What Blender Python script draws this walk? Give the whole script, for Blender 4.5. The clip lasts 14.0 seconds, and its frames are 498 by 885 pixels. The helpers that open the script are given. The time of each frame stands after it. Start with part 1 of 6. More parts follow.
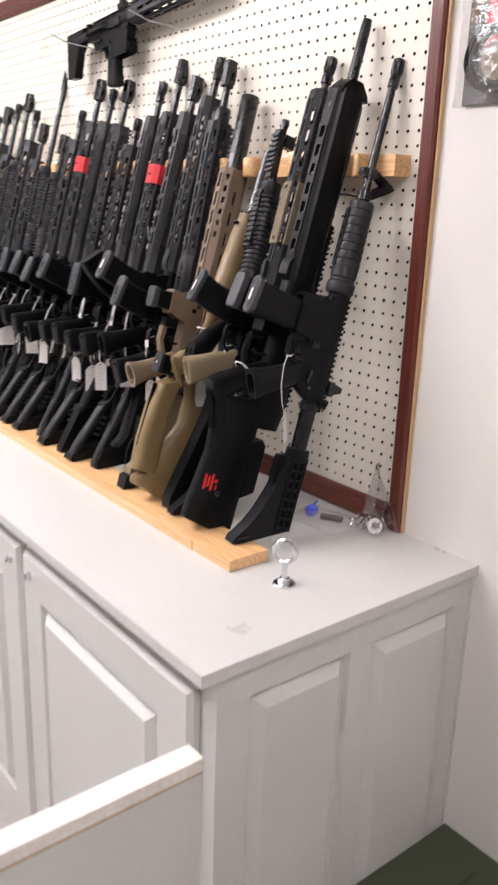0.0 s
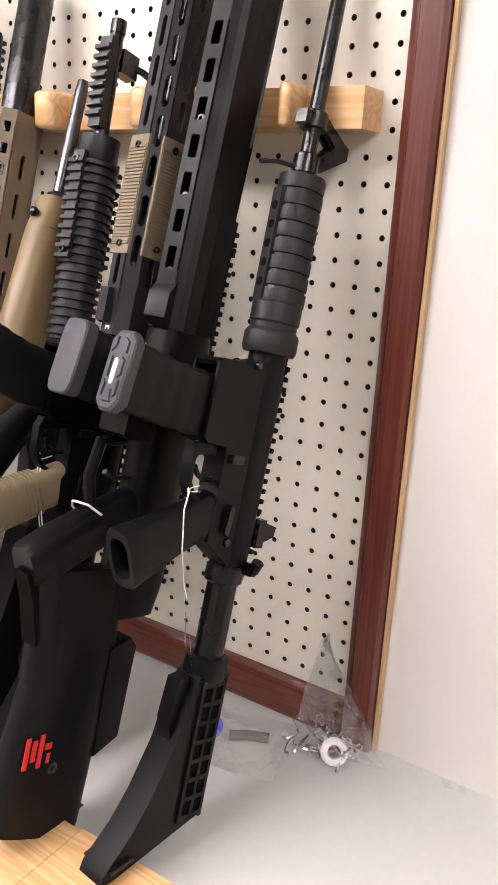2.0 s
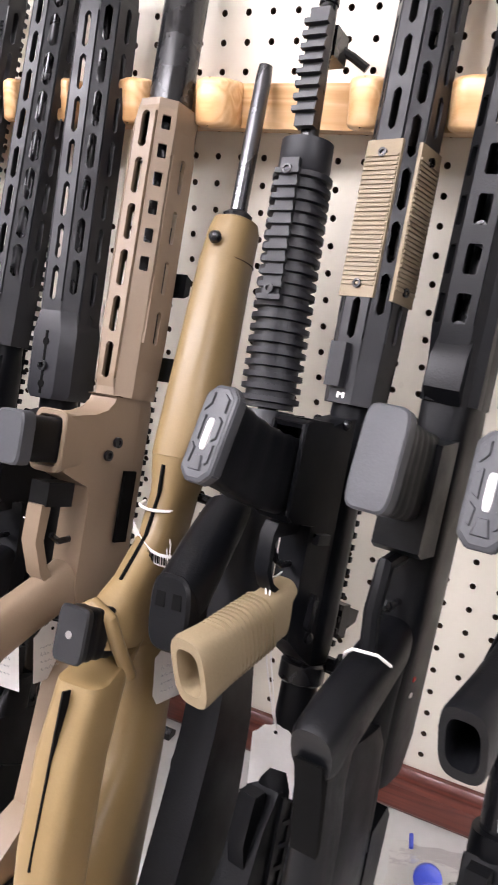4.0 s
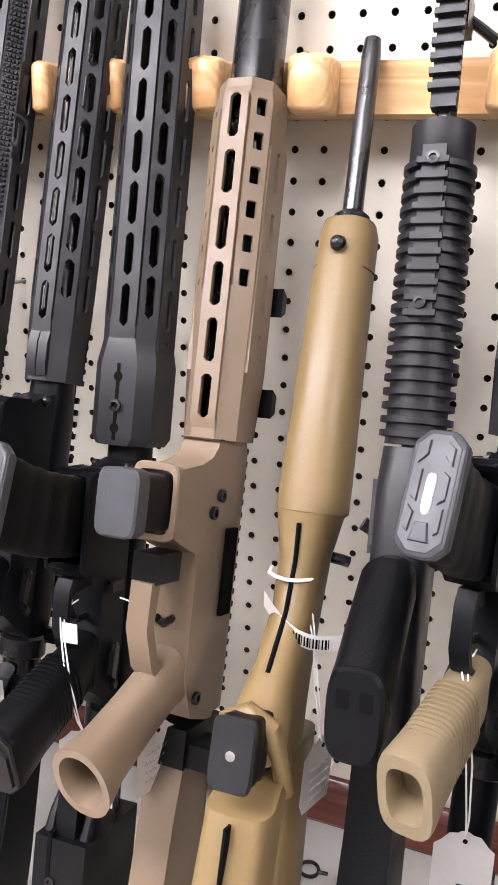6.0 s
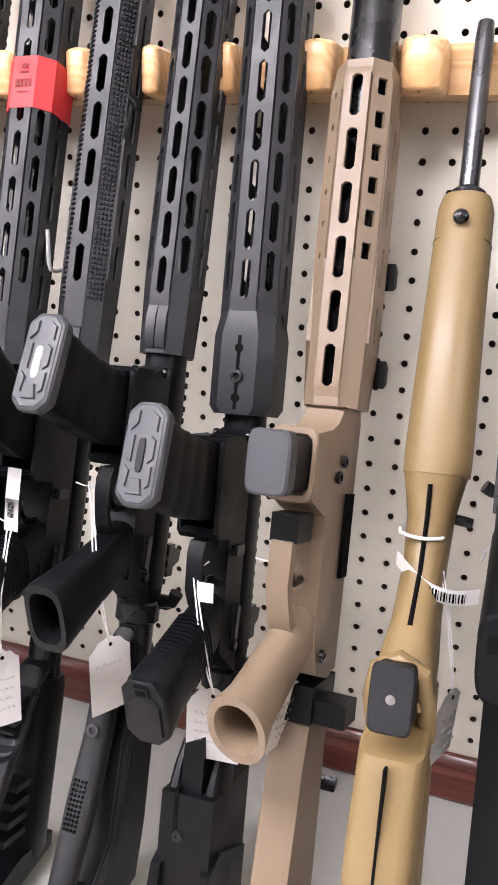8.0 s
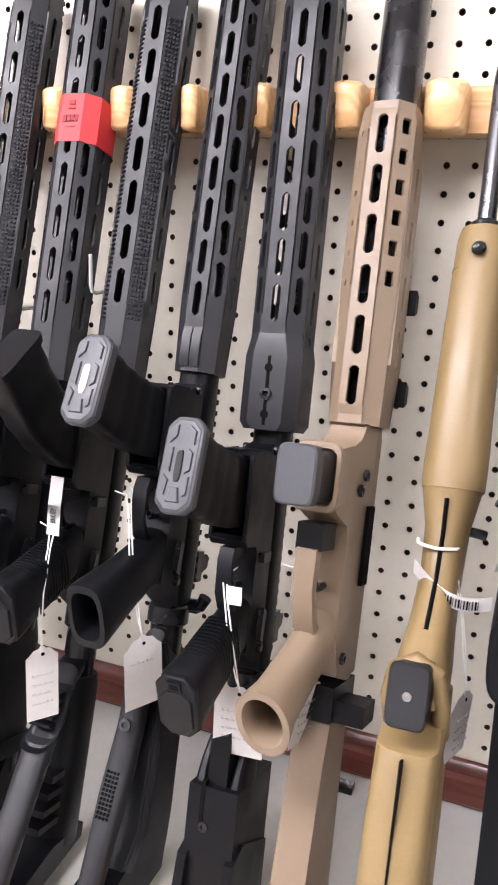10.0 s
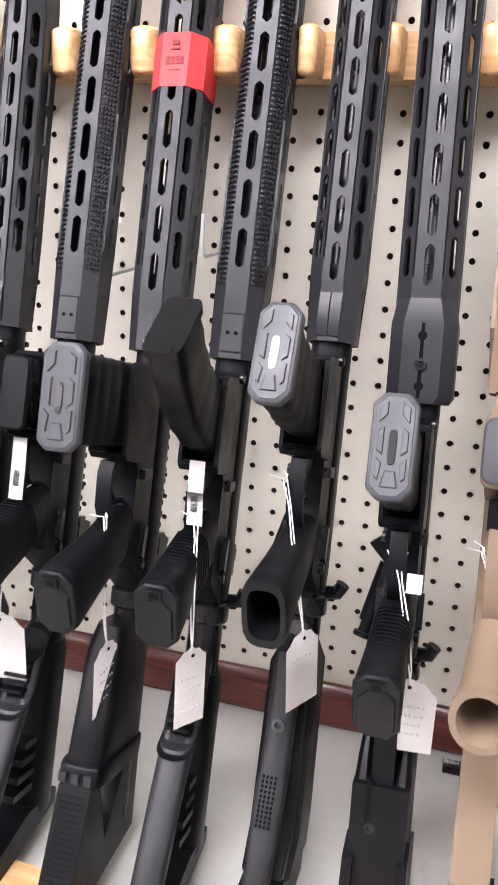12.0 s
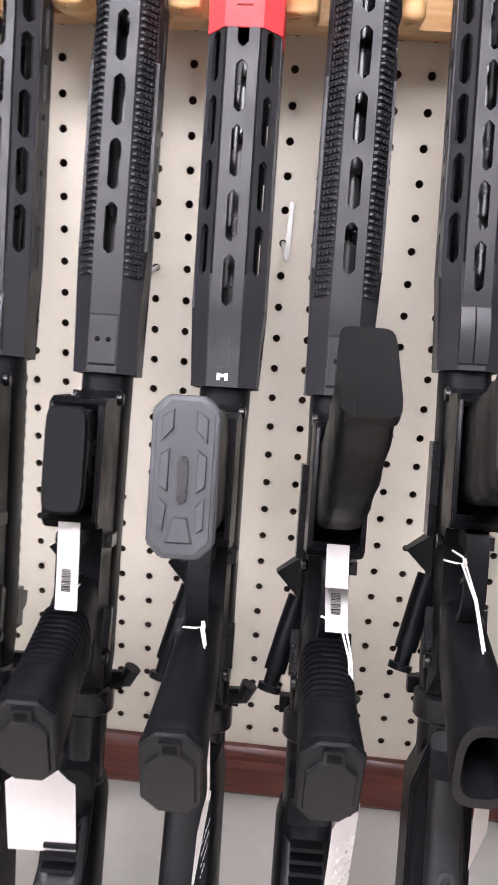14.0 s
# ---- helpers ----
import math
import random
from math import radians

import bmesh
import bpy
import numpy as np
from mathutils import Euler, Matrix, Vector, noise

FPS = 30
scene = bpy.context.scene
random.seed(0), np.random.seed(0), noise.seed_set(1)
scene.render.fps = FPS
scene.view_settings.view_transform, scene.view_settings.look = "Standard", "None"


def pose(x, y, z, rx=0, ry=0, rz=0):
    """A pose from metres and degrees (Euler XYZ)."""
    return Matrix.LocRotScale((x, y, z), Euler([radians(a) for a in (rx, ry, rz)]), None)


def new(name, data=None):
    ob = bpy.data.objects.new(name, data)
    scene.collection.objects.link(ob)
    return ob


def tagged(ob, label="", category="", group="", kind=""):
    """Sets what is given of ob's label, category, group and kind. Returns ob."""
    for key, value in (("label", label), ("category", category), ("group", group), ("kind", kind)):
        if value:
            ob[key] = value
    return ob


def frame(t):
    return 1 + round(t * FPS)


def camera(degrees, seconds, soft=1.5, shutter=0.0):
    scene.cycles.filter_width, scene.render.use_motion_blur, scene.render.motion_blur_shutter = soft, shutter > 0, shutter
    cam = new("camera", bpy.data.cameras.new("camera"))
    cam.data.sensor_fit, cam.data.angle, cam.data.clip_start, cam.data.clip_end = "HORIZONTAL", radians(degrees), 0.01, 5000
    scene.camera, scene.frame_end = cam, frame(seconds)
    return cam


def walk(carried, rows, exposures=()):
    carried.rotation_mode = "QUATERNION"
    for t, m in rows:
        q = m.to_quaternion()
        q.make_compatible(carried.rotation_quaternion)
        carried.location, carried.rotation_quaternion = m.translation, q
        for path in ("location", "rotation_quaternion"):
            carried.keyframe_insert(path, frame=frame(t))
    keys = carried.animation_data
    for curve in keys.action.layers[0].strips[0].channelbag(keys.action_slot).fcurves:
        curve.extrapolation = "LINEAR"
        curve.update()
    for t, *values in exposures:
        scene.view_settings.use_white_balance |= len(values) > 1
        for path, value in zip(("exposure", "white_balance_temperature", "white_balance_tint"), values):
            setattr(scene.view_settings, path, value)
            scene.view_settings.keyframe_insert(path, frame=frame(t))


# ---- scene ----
# x runs along the display wall, y points into the wall, z is up; the pegboard's face is y = 0
cam = camera(34.54, 14.0, soft=1.6, shutter=0.3)
PATH = [
    (0, pose(1.0124, -1.1741, 1.5415, 73.23, -1.79, 51.85)),
    (0.5, pose(0.7628, -1.0406, 1.5622, 74.64, -2.14, 43.73)),
    (1, pose(0.5048, -0.8332, 1.5230, 73.92, -2.39, 36.38)),
    (1.5, pose(0.3734, -0.7568, 1.5182, 73.81, -2.48, 34.47)),
    (2, pose(0.3404, -0.7663, 1.5204, 73.34, -2.92, 33.21)),
    (2.5, pose(0.2993, -0.7248, 1.5229, 73.20, -3.38, 32.85)),
    (3, pose(0.1941, -0.7119, 1.5173, 73.17, -3.87, 30.94)),
    (3.5, pose(0.0663, -0.7368, 1.5256, 73.32, -3.94, 28.08)),
    (4, pose(-0.0124, -0.7271, 1.5330, 72.94, -3.53, 27.75)),
    (6.3, pose(-0.2202, -0.6833, 1.5184, 73.60, -2.06, 19.77)),
    (6.5, pose(-0.2244, -0.7081, 1.5228, 73.30, -2.10, 19.15)),
    (7, pose(-0.2522, -0.7470, 1.5118, 73.53, -2.24, 18.59)),
    (7.5, pose(-0.2919, -0.7395, 1.4967, 73.54, -2.09, 19.38)),
    (9.8, pose(-0.2678, -0.7825, 1.5112, 75.22, -2.31, 22.33)),
    (10, pose(-0.2814, -0.7836, 1.5080, 74.87, -2.50, 22.05)),
    (10.5, pose(-0.3385, -0.7656, 1.5008, 73.87, -2.40, 21.36)),
    (11, pose(-0.4076, -0.7046, 1.4996, 73.02, -2.07, 20.07)),
    (11.5, pose(-0.4538, -0.7141, 1.4851, 72.87, -2.33, 18.17)),
    (12, pose(-0.4663, -0.7909, 1.4938, 72.74, -2.40, 16.59)),
    (12.5, pose(-0.4825, -0.8411, 1.4924, 72.80, -2.80, 15.19)),
    (13, pose(-0.5335, -0.8318, 1.5035, 72.71, -3.00, 13.75)),
    (13.5, pose(-0.6327, -0.7298, 1.4904, 72.64, -2.85, 10.98)),
    (14, pose(-0.6839, -0.6561, 1.4843, 72.23, -3.33, 4.96)),
]
walk(cam, PATH, exposures=[(0.0, -0.38, 6650, 10), (1.0, -0.36, 6800, 10), (2.2, -0.05, 6900, 10), (3.2, 0.34, 6600, 10), (4.0, 0.36, 6500, 10), (6.5, 0.37, 6500, 10), (10.0, 0.45, 6450, 10), (11.5, 0.58, 6450, 10), (12.5, 0.49, 6450, 10), (14.0, 0.50, 6450, 10)])

# ---- world and lamps ----
world = bpy.data.worlds.new("world")
scene.world = world
world.use_nodes = True
world.node_tree.nodes["Background"].inputs[0].default_value = (1.0, 0.97, 0.93, 1)
world.node_tree.nodes["Background"].inputs[1].default_value = 0.15
scene.view_settings.exposure = 0.0

# unseen ceiling panels; the last is added to brighten the cabinet's end panel
LAMPS = [(-2.15, -1.4), (-0.8, -1.4), (-2.4, -2.8), (1.75, -1.6)]
CEILING = 2.75


# ---- materials ----
def nodes_of(name):
    m = bpy.data.materials.new(name)
    m.use_nodes = True
    nt = m.node_tree
    return m, nt, nt.nodes["Principled BSDF"]


def material(name, color, rough=0.5, metal=0.0, grain=400.0, vary=0.12, patch=14.0, bump=0.15, spec=0.5, rvary=0.12, coat=0.0):
    """Base colour with fine grain and broad blotches, varied roughness and fine relief."""
    m, nt, b = nodes_of(name)
    tc = nt.nodes.new("ShaderNodeTexCoord")
    fine = nt.nodes.new("ShaderNodeTexNoise")
    fine.inputs["Scale"].default_value, fine.inputs["Detail"].default_value = grain, 3
    broad = nt.nodes.new("ShaderNodeTexNoise")
    broad.inputs["Scale"].default_value, broad.inputs["Detail"].default_value = patch, 5
    nt.links.new(tc.outputs["Object"], fine.inputs["Vector"])
    nt.links.new(tc.outputs["Object"], broad.inputs["Vector"])
    mix = nt.nodes.new("ShaderNodeMath")
    mix.operation = "MULTIPLY_ADD"
    mix.inputs[1].default_value = 0.5
    half = nt.nodes.new("ShaderNodeMath")
    half.operation = "MULTIPLY"
    half.inputs[1].default_value = 0.5
    nt.links.new(broad.outputs["Fac"], half.inputs[0])
    nt.links.new(fine.outputs["Fac"], mix.inputs[0])
    nt.links.new(half.outputs[0], mix.inputs[2])
    ramp = nt.nodes.new("ShaderNodeValToRGB")
    ramp.color_ramp.elements[0].position, ramp.color_ramp.elements[1].position = 0.3, 0.7
    lo = [max(0.0, c * (1 - vary)) for c in color]
    hi = [min(1.0, c * (1 + vary)) for c in color]
    ramp.color_ramp.elements[0].color, ramp.color_ramp.elements[1].color = (*lo, 1), (*hi, 1)
    nt.links.new(mix.outputs[0], ramp.inputs[0])
    nt.links.new(ramp.outputs[0], b.inputs["Base Color"])
    rr = nt.nodes.new("ShaderNodeMapRange")
    rr.inputs["From Min"].default_value, rr.inputs["From Max"].default_value = 0.3, 0.7
    rr.inputs["To Min"].default_value, rr.inputs["To Max"].default_value = max(0.03, rough - rvary), min(1.0, rough + rvary)
    nt.links.new(broad.outputs["Fac"], rr.inputs["Value"])
    nt.links.new(rr.outputs[0], b.inputs["Roughness"])
    b.inputs["Metallic"].default_value = metal
    b.inputs["Specular IOR Level"].default_value = spec
    b.inputs["Coat Weight"].default_value = coat
    if bump:
        bp = nt.nodes.new("ShaderNodeBump")
        bp.inputs["Strength"].default_value, bp.inputs["Distance"].default_value = bump, 0.001
        nt.links.new(fine.outputs["Fac"], bp.inputs["Height"])
        nt.links.new(bp.outputs[0], b.inputs["Normal"])
    return m


def wood(name, light, dark, along=0, scale=26.0, rough=0.45, squeeze=0.06, coat=0.0):
    """Wood with growth rings stretched along one axis and fine pores."""
    m, nt, b = nodes_of(name)
    tc = nt.nodes.new("ShaderNodeTexCoord")
    mp = nt.nodes.new("ShaderNodeMapping")
    s = [1.0, 1.0, 1.0]
    s[along] = squeeze
    mp.inputs["Scale"].default_value = s
    nt.links.new(tc.outputs["Object"], mp.inputs[0])
    wave = nt.nodes.new("ShaderNodeTexNoise")
    wave.inputs["Scale"].default_value, wave.inputs["Detail"].default_value, wave.inputs["Distortion"].default_value = scale, 2, 0.8
    nt.links.new(mp.outputs[0], wave.inputs["Vector"])
    mul = nt.nodes.new("ShaderNodeMath")
    mul.operation = "MULTIPLY"
    mul.inputs[1].default_value = 9.0
    nt.links.new(wave.outputs["Fac"], mul.inputs[0])
    fr = nt.nodes.new("ShaderNodeMath")
    fr.operation = "PINGPONG"
    fr.inputs[1].default_value = 0.5
    nt.links.new(mul.outputs[0], fr.inputs[0])
    pores = nt.nodes.new("ShaderNodeTexNoise")
    pores.inputs["Scale"].default_value, pores.inputs["Detail"].default_value = 420, 2
    nt.links.new(mp.outputs[0], pores.inputs["Vector"])
    add = nt.nodes.new("ShaderNodeMath")
    add.operation = "MULTIPLY_ADD"
    add.inputs[1].default_value = 0.35
    nt.links.new(pores.outputs["Fac"], add.inputs[0])
    nt.links.new(fr.outputs[0], add.inputs[2])
    ramp = nt.nodes.new("ShaderNodeValToRGB")
    ramp.color_ramp.elements[0].position, ramp.color_ramp.elements[1].position = 0.1, 0.75
    ramp.color_ramp.elements[0].color, ramp.color_ramp.elements[1].color = (*light, 1), (*dark, 1)
    nt.links.new(add.outputs[0], ramp.inputs[0])
    nt.links.new(ramp.outputs[0], b.inputs["Base Color"])
    b.inputs["Roughness"].default_value = rough
    b.inputs["Coat Weight"].default_value = coat
    bp = nt.nodes.new("ShaderNodeBump")
    bp.inputs["Strength"].default_value, bp.inputs["Distance"].default_value = 0.2, 0.0008
    nt.links.new(add.outputs[0], bp.inputs["Height"])
    nt.links.new(bp.outputs[0], b.inputs["Normal"])
    return m


def emitter(name, color, strength):
    m, nt, b = nodes_of(name)
    b.inputs["Emission Color"].default_value = (*color, 1)
    b.inputs["Emission Strength"].default_value = strength
    return m


def clear_film(name, tint=(1, 1, 1), rough=0.07, amount=0.27):
    """Thin clear plastic: mostly see-through, with a crinkled glossy skin."""
    m = bpy.data.materials.new(name)
    m.use_nodes = True
    nt = m.node_tree
    out = nt.nodes["Material Output"]
    nt.nodes.remove(nt.nodes["Principled BSDF"])
    tr = nt.nodes.new("ShaderNodeBsdfTransparent")
    tr.inputs[0].default_value = (*tint, 1)
    gl = nt.nodes.new("ShaderNodeBsdfGlossy")
    gl.inputs["Roughness"].default_value = rough
    tc = nt.nodes.new("ShaderNodeTexCoord")
    nz = nt.nodes.new("ShaderNodeTexNoise")
    nz.inputs["Scale"].default_value, nz.inputs["Detail"].default_value = 60, 4
    nt.links.new(tc.outputs["Object"], nz.inputs["Vector"])
    bp = nt.nodes.new("ShaderNodeBump")
    bp.inputs["Strength"].default_value, bp.inputs["Distance"].default_value = 0.6, 0.004
    nt.links.new(nz.outputs["Fac"], bp.inputs["Height"])
    nt.links.new(bp.outputs[0], gl.inputs["Normal"])
    mix = nt.nodes.new("ShaderNodeMixShader")
    mix.inputs[0].default_value = amount
    nt.links.new(tr.outputs[0], mix.inputs[1])
    nt.links.new(gl.outputs[0], mix.inputs[2])
    nt.links.new(mix.outputs[0], out.inputs["Surface"])
    return m


ANOD = material("black anodised aluminium", (0.0145, 0.0148, 0.0175), 0.43, 0.0, 900, 0.15, 30, 0.10, 0.34)
HARDCOAT = material("black hard-coated receiver", (0.0034, 0.0038, 0.0050), 0.40, 0.0, 900, 0.2, 30, 0.10, 0.16)
# lighter grey polymer; on the lower strut it paints reflected light
POLY_SOFT = material("soft dark grey polymer, also painted strut sheen", (0.0112, 0.0114, 0.0132), 0.48, 0.0, 700, 0.15, 24, 0.14, 0.35)
POLY = material("black polymer", (0.0031, 0.0034, 0.0043), 0.42, 0.0, 700, 0.2, 20, 0.18, 0.19)
POLY_GREY = material("worn grey polymer", (0.037, 0.039, 0.044), 0.5, 0.0, 600, 0.12, 40, 0.10)
STEEL_BLACK = material("phosphated black steel", (0.009, 0.009, 0.0105), 0.27, 0.2, 900, 0.15, 40, 0.08)
STEEL_GREY = material("grey stainless barrel", (0.085, 0.085, 0.09), 0.3, 0.8, 500, 0.1, 30, 0.05)
TAN = material("tan coated aluminium", (0.185, 0.134, 0.089), 0.48, 0.0, 900, 0.08, 12, 0.1)
OCHRE = material("ochre moulded polymer", (0.195, 0.133, 0.059), 0.46, 0.0, 800, 0.08, 14, 0.1, 0.4)
SAND = material("sand polymer", (0.205, 0.157, 0.092), 0.5, 0.0, 700, 0.1, 20, 0.2)
PANEL_TAN = material("olive tan rubber panel", (0.215, 0.168, 0.105), 0.58, 0.0, 700, 0.1, 25, 0.2)
RED_WRAP = material("red elastic wrap", (0.62, 0.03, 0.035), 0.6, 0.0, 900, 0.1, 25, 0.2)
DARK_RED = material("dull dark red print", (0.16, 0.012, 0.014), 0.7, 0.0, 600, 0.1, 25, 0.0)
RED_PAINT = material("red paint", (0.6, 0.02, 0.02), 0.5, 0.0, 900, 0.1, 25, 0.0)
PEG = material("cream pegboard enamel", (0.80, 0.75, 0.645), 0.35, 0.0, 220, 0.02, 3, 0.04)
WALL = material("white wall paint", (0.72, 0.69, 0.645), 0.5, 0.0, 160, 0.02, 3, 0.12)
COUNTER = material("grey painted wood", (0.55, 0.545, 0.515), 0.38, 0.0, 90, 0.04, 5, 0.06)
# colour of the unseen walls, set dark to cut fill and reflections
FAR_WALL = material("unseen wall grey beige, dark to cut fill", (0.34, 0.325, 0.30), 0.6, 0.0, 160, 0.08, 3, 0.12)
WORN_WHITE = material("worn white gloss paint", (0.72, 0.67, 0.61), 0.35, 0.0, 120, 0.14, 22, 0.2)
BARE_EDGE = material("chipped bare wood edge", (0.42, 0.30, 0.18), 0.7, 0.0, 150, 0.35, 45, 0.3)
# unseen floor, lightened so it bounces light onto the lower cabinets
FLOOR = material("unseen grey floor, lightened for bounce", (0.30, 0.285, 0.265), 0.4, 0.0, 120, 0.2, 4, 0.1)
CEIL = material("white ceiling tile", (0.8, 0.79, 0.77), 0.8, 0.0, 200, 0.05, 6, 0.3)
OLIVE = material("olive green painted steel", (0.045, 0.055, 0.03), 0.45, 0.0, 250, 0.15, 10, 0.1)
PAPER = material("white card", (0.82, 0.80, 0.78), 0.7, 0.0, 300, 0.03, 20, 0.1)
STRING = material("white cotton string", (0.80, 0.78, 0.75), 0.8, 0.0, 900, 0.06, 60, 0.3)
# black for print and seams, and for shade painted where holes would be
INK_AND_SHADE = material("black print and painted hole shade", (0.004, 0.004, 0.004), 0.85, 0.0, 300, 0.1, 20, 0.0, 0.05)
# raw hardboard and seam brown, kept dark to paint shade inside the pegboard holes
DARK_BROWN = material("hardboard brown darkened for hole shade, also seams", (0.05, 0.032, 0.02), 0.9, 0.0, 400, 0.2, 30, 0.2, 0.1)
PENCIL = material("grey handwriting", (0.33, 0.33, 0.36), 0.7, 0.0, 300, 0.1, 20, 0.0)
ZINC = material("zinc plated steel", (0.72, 0.72, 0.74), 0.2, 1.0, 300, 0.06, 40, 0.05)
DULL_WIRE = material("dull zinc wire", (0.50, 0.50, 0.49), 0.5, 0.2, 300, 0.06, 40, 0.05)
BLUE = material("blue plastic", (0.06, 0.09, 0.55), 0.4, 0.0, 300, 0.1, 30, 0.05)
PINE = wood("clear varnished pine", (0.78, 0.52, 0.28), (0.60, 0.33, 0.13), 0, 22, 0.38, 0.07, 0.15)
MAHOG_X = wood("red mahogany stain", (0.15, 0.035, 0.022), (0.085, 0.018, 0.012), 0, 40, 0.36, 0.05, 0.2)
MAHOG_Z = wood("red mahogany stain upright", (0.15, 0.035, 0.022), (0.085, 0.018, 0.012), 2, 40, 0.36, 0.05, 0.2)
RAW_EDGE = wood("raw pine edge", (0.62, 0.42, 0.24), (0.5, 0.32, 0.16), 2, 30, 0.6, 0.06)
FILM = clear_film("clear plastic film")
LAMP_FACE = emitter("lamp diffuser", (1.03, 0.98, 1.06), 30.0)


# ---- mesh helpers ----
def finish(bm, name, mat, sharp=35.0):
    bmesh.ops.recalc_face_normals(bm, faces=bm.faces)
    me = bpy.data.meshes.new(name)
    bm.to_mesh(me)
    bm.free()
    me.shade_smooth()
    me.set_sharp_from_angle(angle=radians(sharp))
    me.materials.append(mat)
    return me


def part(name, bm, mat, parent, label=""):
    ob = new(name, finish(bm, name, mat))
    ob.parent = parent
    return tagged(ob, label)


def thing(name, bm, mat, label, category, group="", kind=""):
    return tagged(new(name, finish(bm, name, mat)), label, category, group, kind)


def empty(name, m, label, category, group=""):
    ob = new(name)
    ob.matrix_world = m
    ob.empty_display_size = 0.02
    return tagged(ob, label, category, group)


def bevel(bm, off, seg=2, angle=30.0):
    if off:
        es = [e for e in bm.edges if len(e.link_faces) == 2 and e.calc_face_angle(0) > radians(angle)]
        bmesh.ops.bevel(bm, geom=es, offset=off, segments=seg, affect="EDGES", clamp_overlap=True)
    return bm


def box(bm, x0, x1, y0, y1, z0, z1):
    v = [bm.verts.new((x, y, z)) for x in (x0, x1) for y in (y0, y1) for z in (z0, z1)]
    for f in ((0, 1, 3, 2), (4, 6, 7, 5), (0, 4, 5, 1), (2, 3, 7, 6), (0, 2, 6, 4), (1, 5, 7, 3)):
        bm.faces.new([v[i] for i in f])
    return bm


def boxed(x0, x1, y0, y1, z0, z1, off=0.0, seg=2):
    return bevel(box(bmesh.new(), x0, x1, y0, y1, z0, z1), off, seg)


def prof(bm, pts, x0, x1):
    """A polygon in (y, z), carried from x0 to x1."""
    a = [bm.verts.new((x0, y, z)) for y, z in pts]
    b = [bm.verts.new((x1, y, z)) for y, z in pts]
    bm.faces.new(a)
    bm.faces.new(b[::-1])
    for i in range(len(pts)):
        j = (i + 1) % len(pts)
        bm.faces.new((a[i], b[i], b[j], a[j]))
    return bm


def profiled(pts, half, off=0.0015, seg=2):
    return bevel(prof(bmesh.new(), pts, -half, half), off, seg)


def lathe(bm, rings, n=20, cx=0.0, cy=0.0, closed=True):
    """Rings of (radius, z) round a line along z."""
    loops = [[bm.verts.new((cx + r * math.cos(2 * math.pi * k / n), cy + r * math.sin(2 * math.pi * k / n), z)) for k in range(n)] for r, z in rings]
    for a, b in zip(loops, loops[1:]):
        for k in range(n):
            bm.faces.new((a[k], a[(k + 1) % n], b[(k + 1) % n], b[k]))
    if closed:
        bm.faces.new(loops[0][::-1])
        bm.faces.new(loops[-1])
    return bm


def loft(bm, sections, n=16, hollow=0.0, caps=True):
    """Rounded rings: (y, z, angle, half_x, half_along, roundness); the ring lies in x and the direction of the angle in (y, z)."""
    loops = []
    for y, z, ang, hx, hy, e in sections:
        c, s = math.cos(radians(ang)), math.sin(radians(ang))
        ring = []
        for k in range(n):
            a = 2 * math.pi * (k + 0.5) / n
            px = math.copysign(abs(math.cos(a)) ** e, math.cos(a)) * hx
            py = math.copysign(abs(math.sin(a)) ** e, math.sin(a)) * hy
            ring.append(bm.verts.new((px, y + py * c, z + py * s)))
        loops.append(ring)
    for a, b in zip(loops, loops[1:]):
        for k in range(n):
            bm.faces.new((a[k], a[(k + 1) % n], b[(k + 1) % n], b[k]))
    if caps:
        bm.faces.new(loops[0][::-1])
        if not hollow:
            bm.faces.new(loops[-1])
    if hollow:
        end, before = loops[-1], loops[-2]
        mid = sum((v.co for v in end), Vector()) / n
        back = (sum((v.co for v in before), Vector()) / n - mid).normalized() * 0.055
        rim = [bm.verts.new(mid + (v.co - mid) * hollow) for v in end]
        deep = [bm.verts.new(mid + (v.co - mid) * hollow * 0.8 + back) for v in end]
        for k in range(n):
            j = (k + 1) % n
            bm.faces.new((end[k], end[j], rim[j], rim[k]))
            bm.faces.new((rim[k], rim[j], deep[j], deep[k]))
        bm.faces.new(deep)
    return bm


def tube(bm, pts, r, n=6):
    """A thin round rod through points."""
    pts = [Vector(p) for p in pts]
    loops = []
    side = None
    for i, p in enumerate(pts):
        d = (pts[min(i + 1, len(pts) - 1)] - pts[max(i - 1, 0)]).normalized()
        if side is None:
            side = d.orthogonal().normalized()
        side = (side - d * side.dot(d)).normalized()
        up = d.cross(side)
        loops.append([bm.verts.new(p + (side * math.cos(2 * math.pi * k / n) + up * math.sin(2 * math.pi * k / n)) * r) for k in range(n)])
    for a, b in zip(loops, loops[1:]):
        for k in range(n):
            bm.faces.new((a[k], a[(k + 1) % n], b[(k + 1) % n], b[k]))
    bm.faces.new(loops[0][::-1])
    bm.faces.new(loops[-1])
    return bm


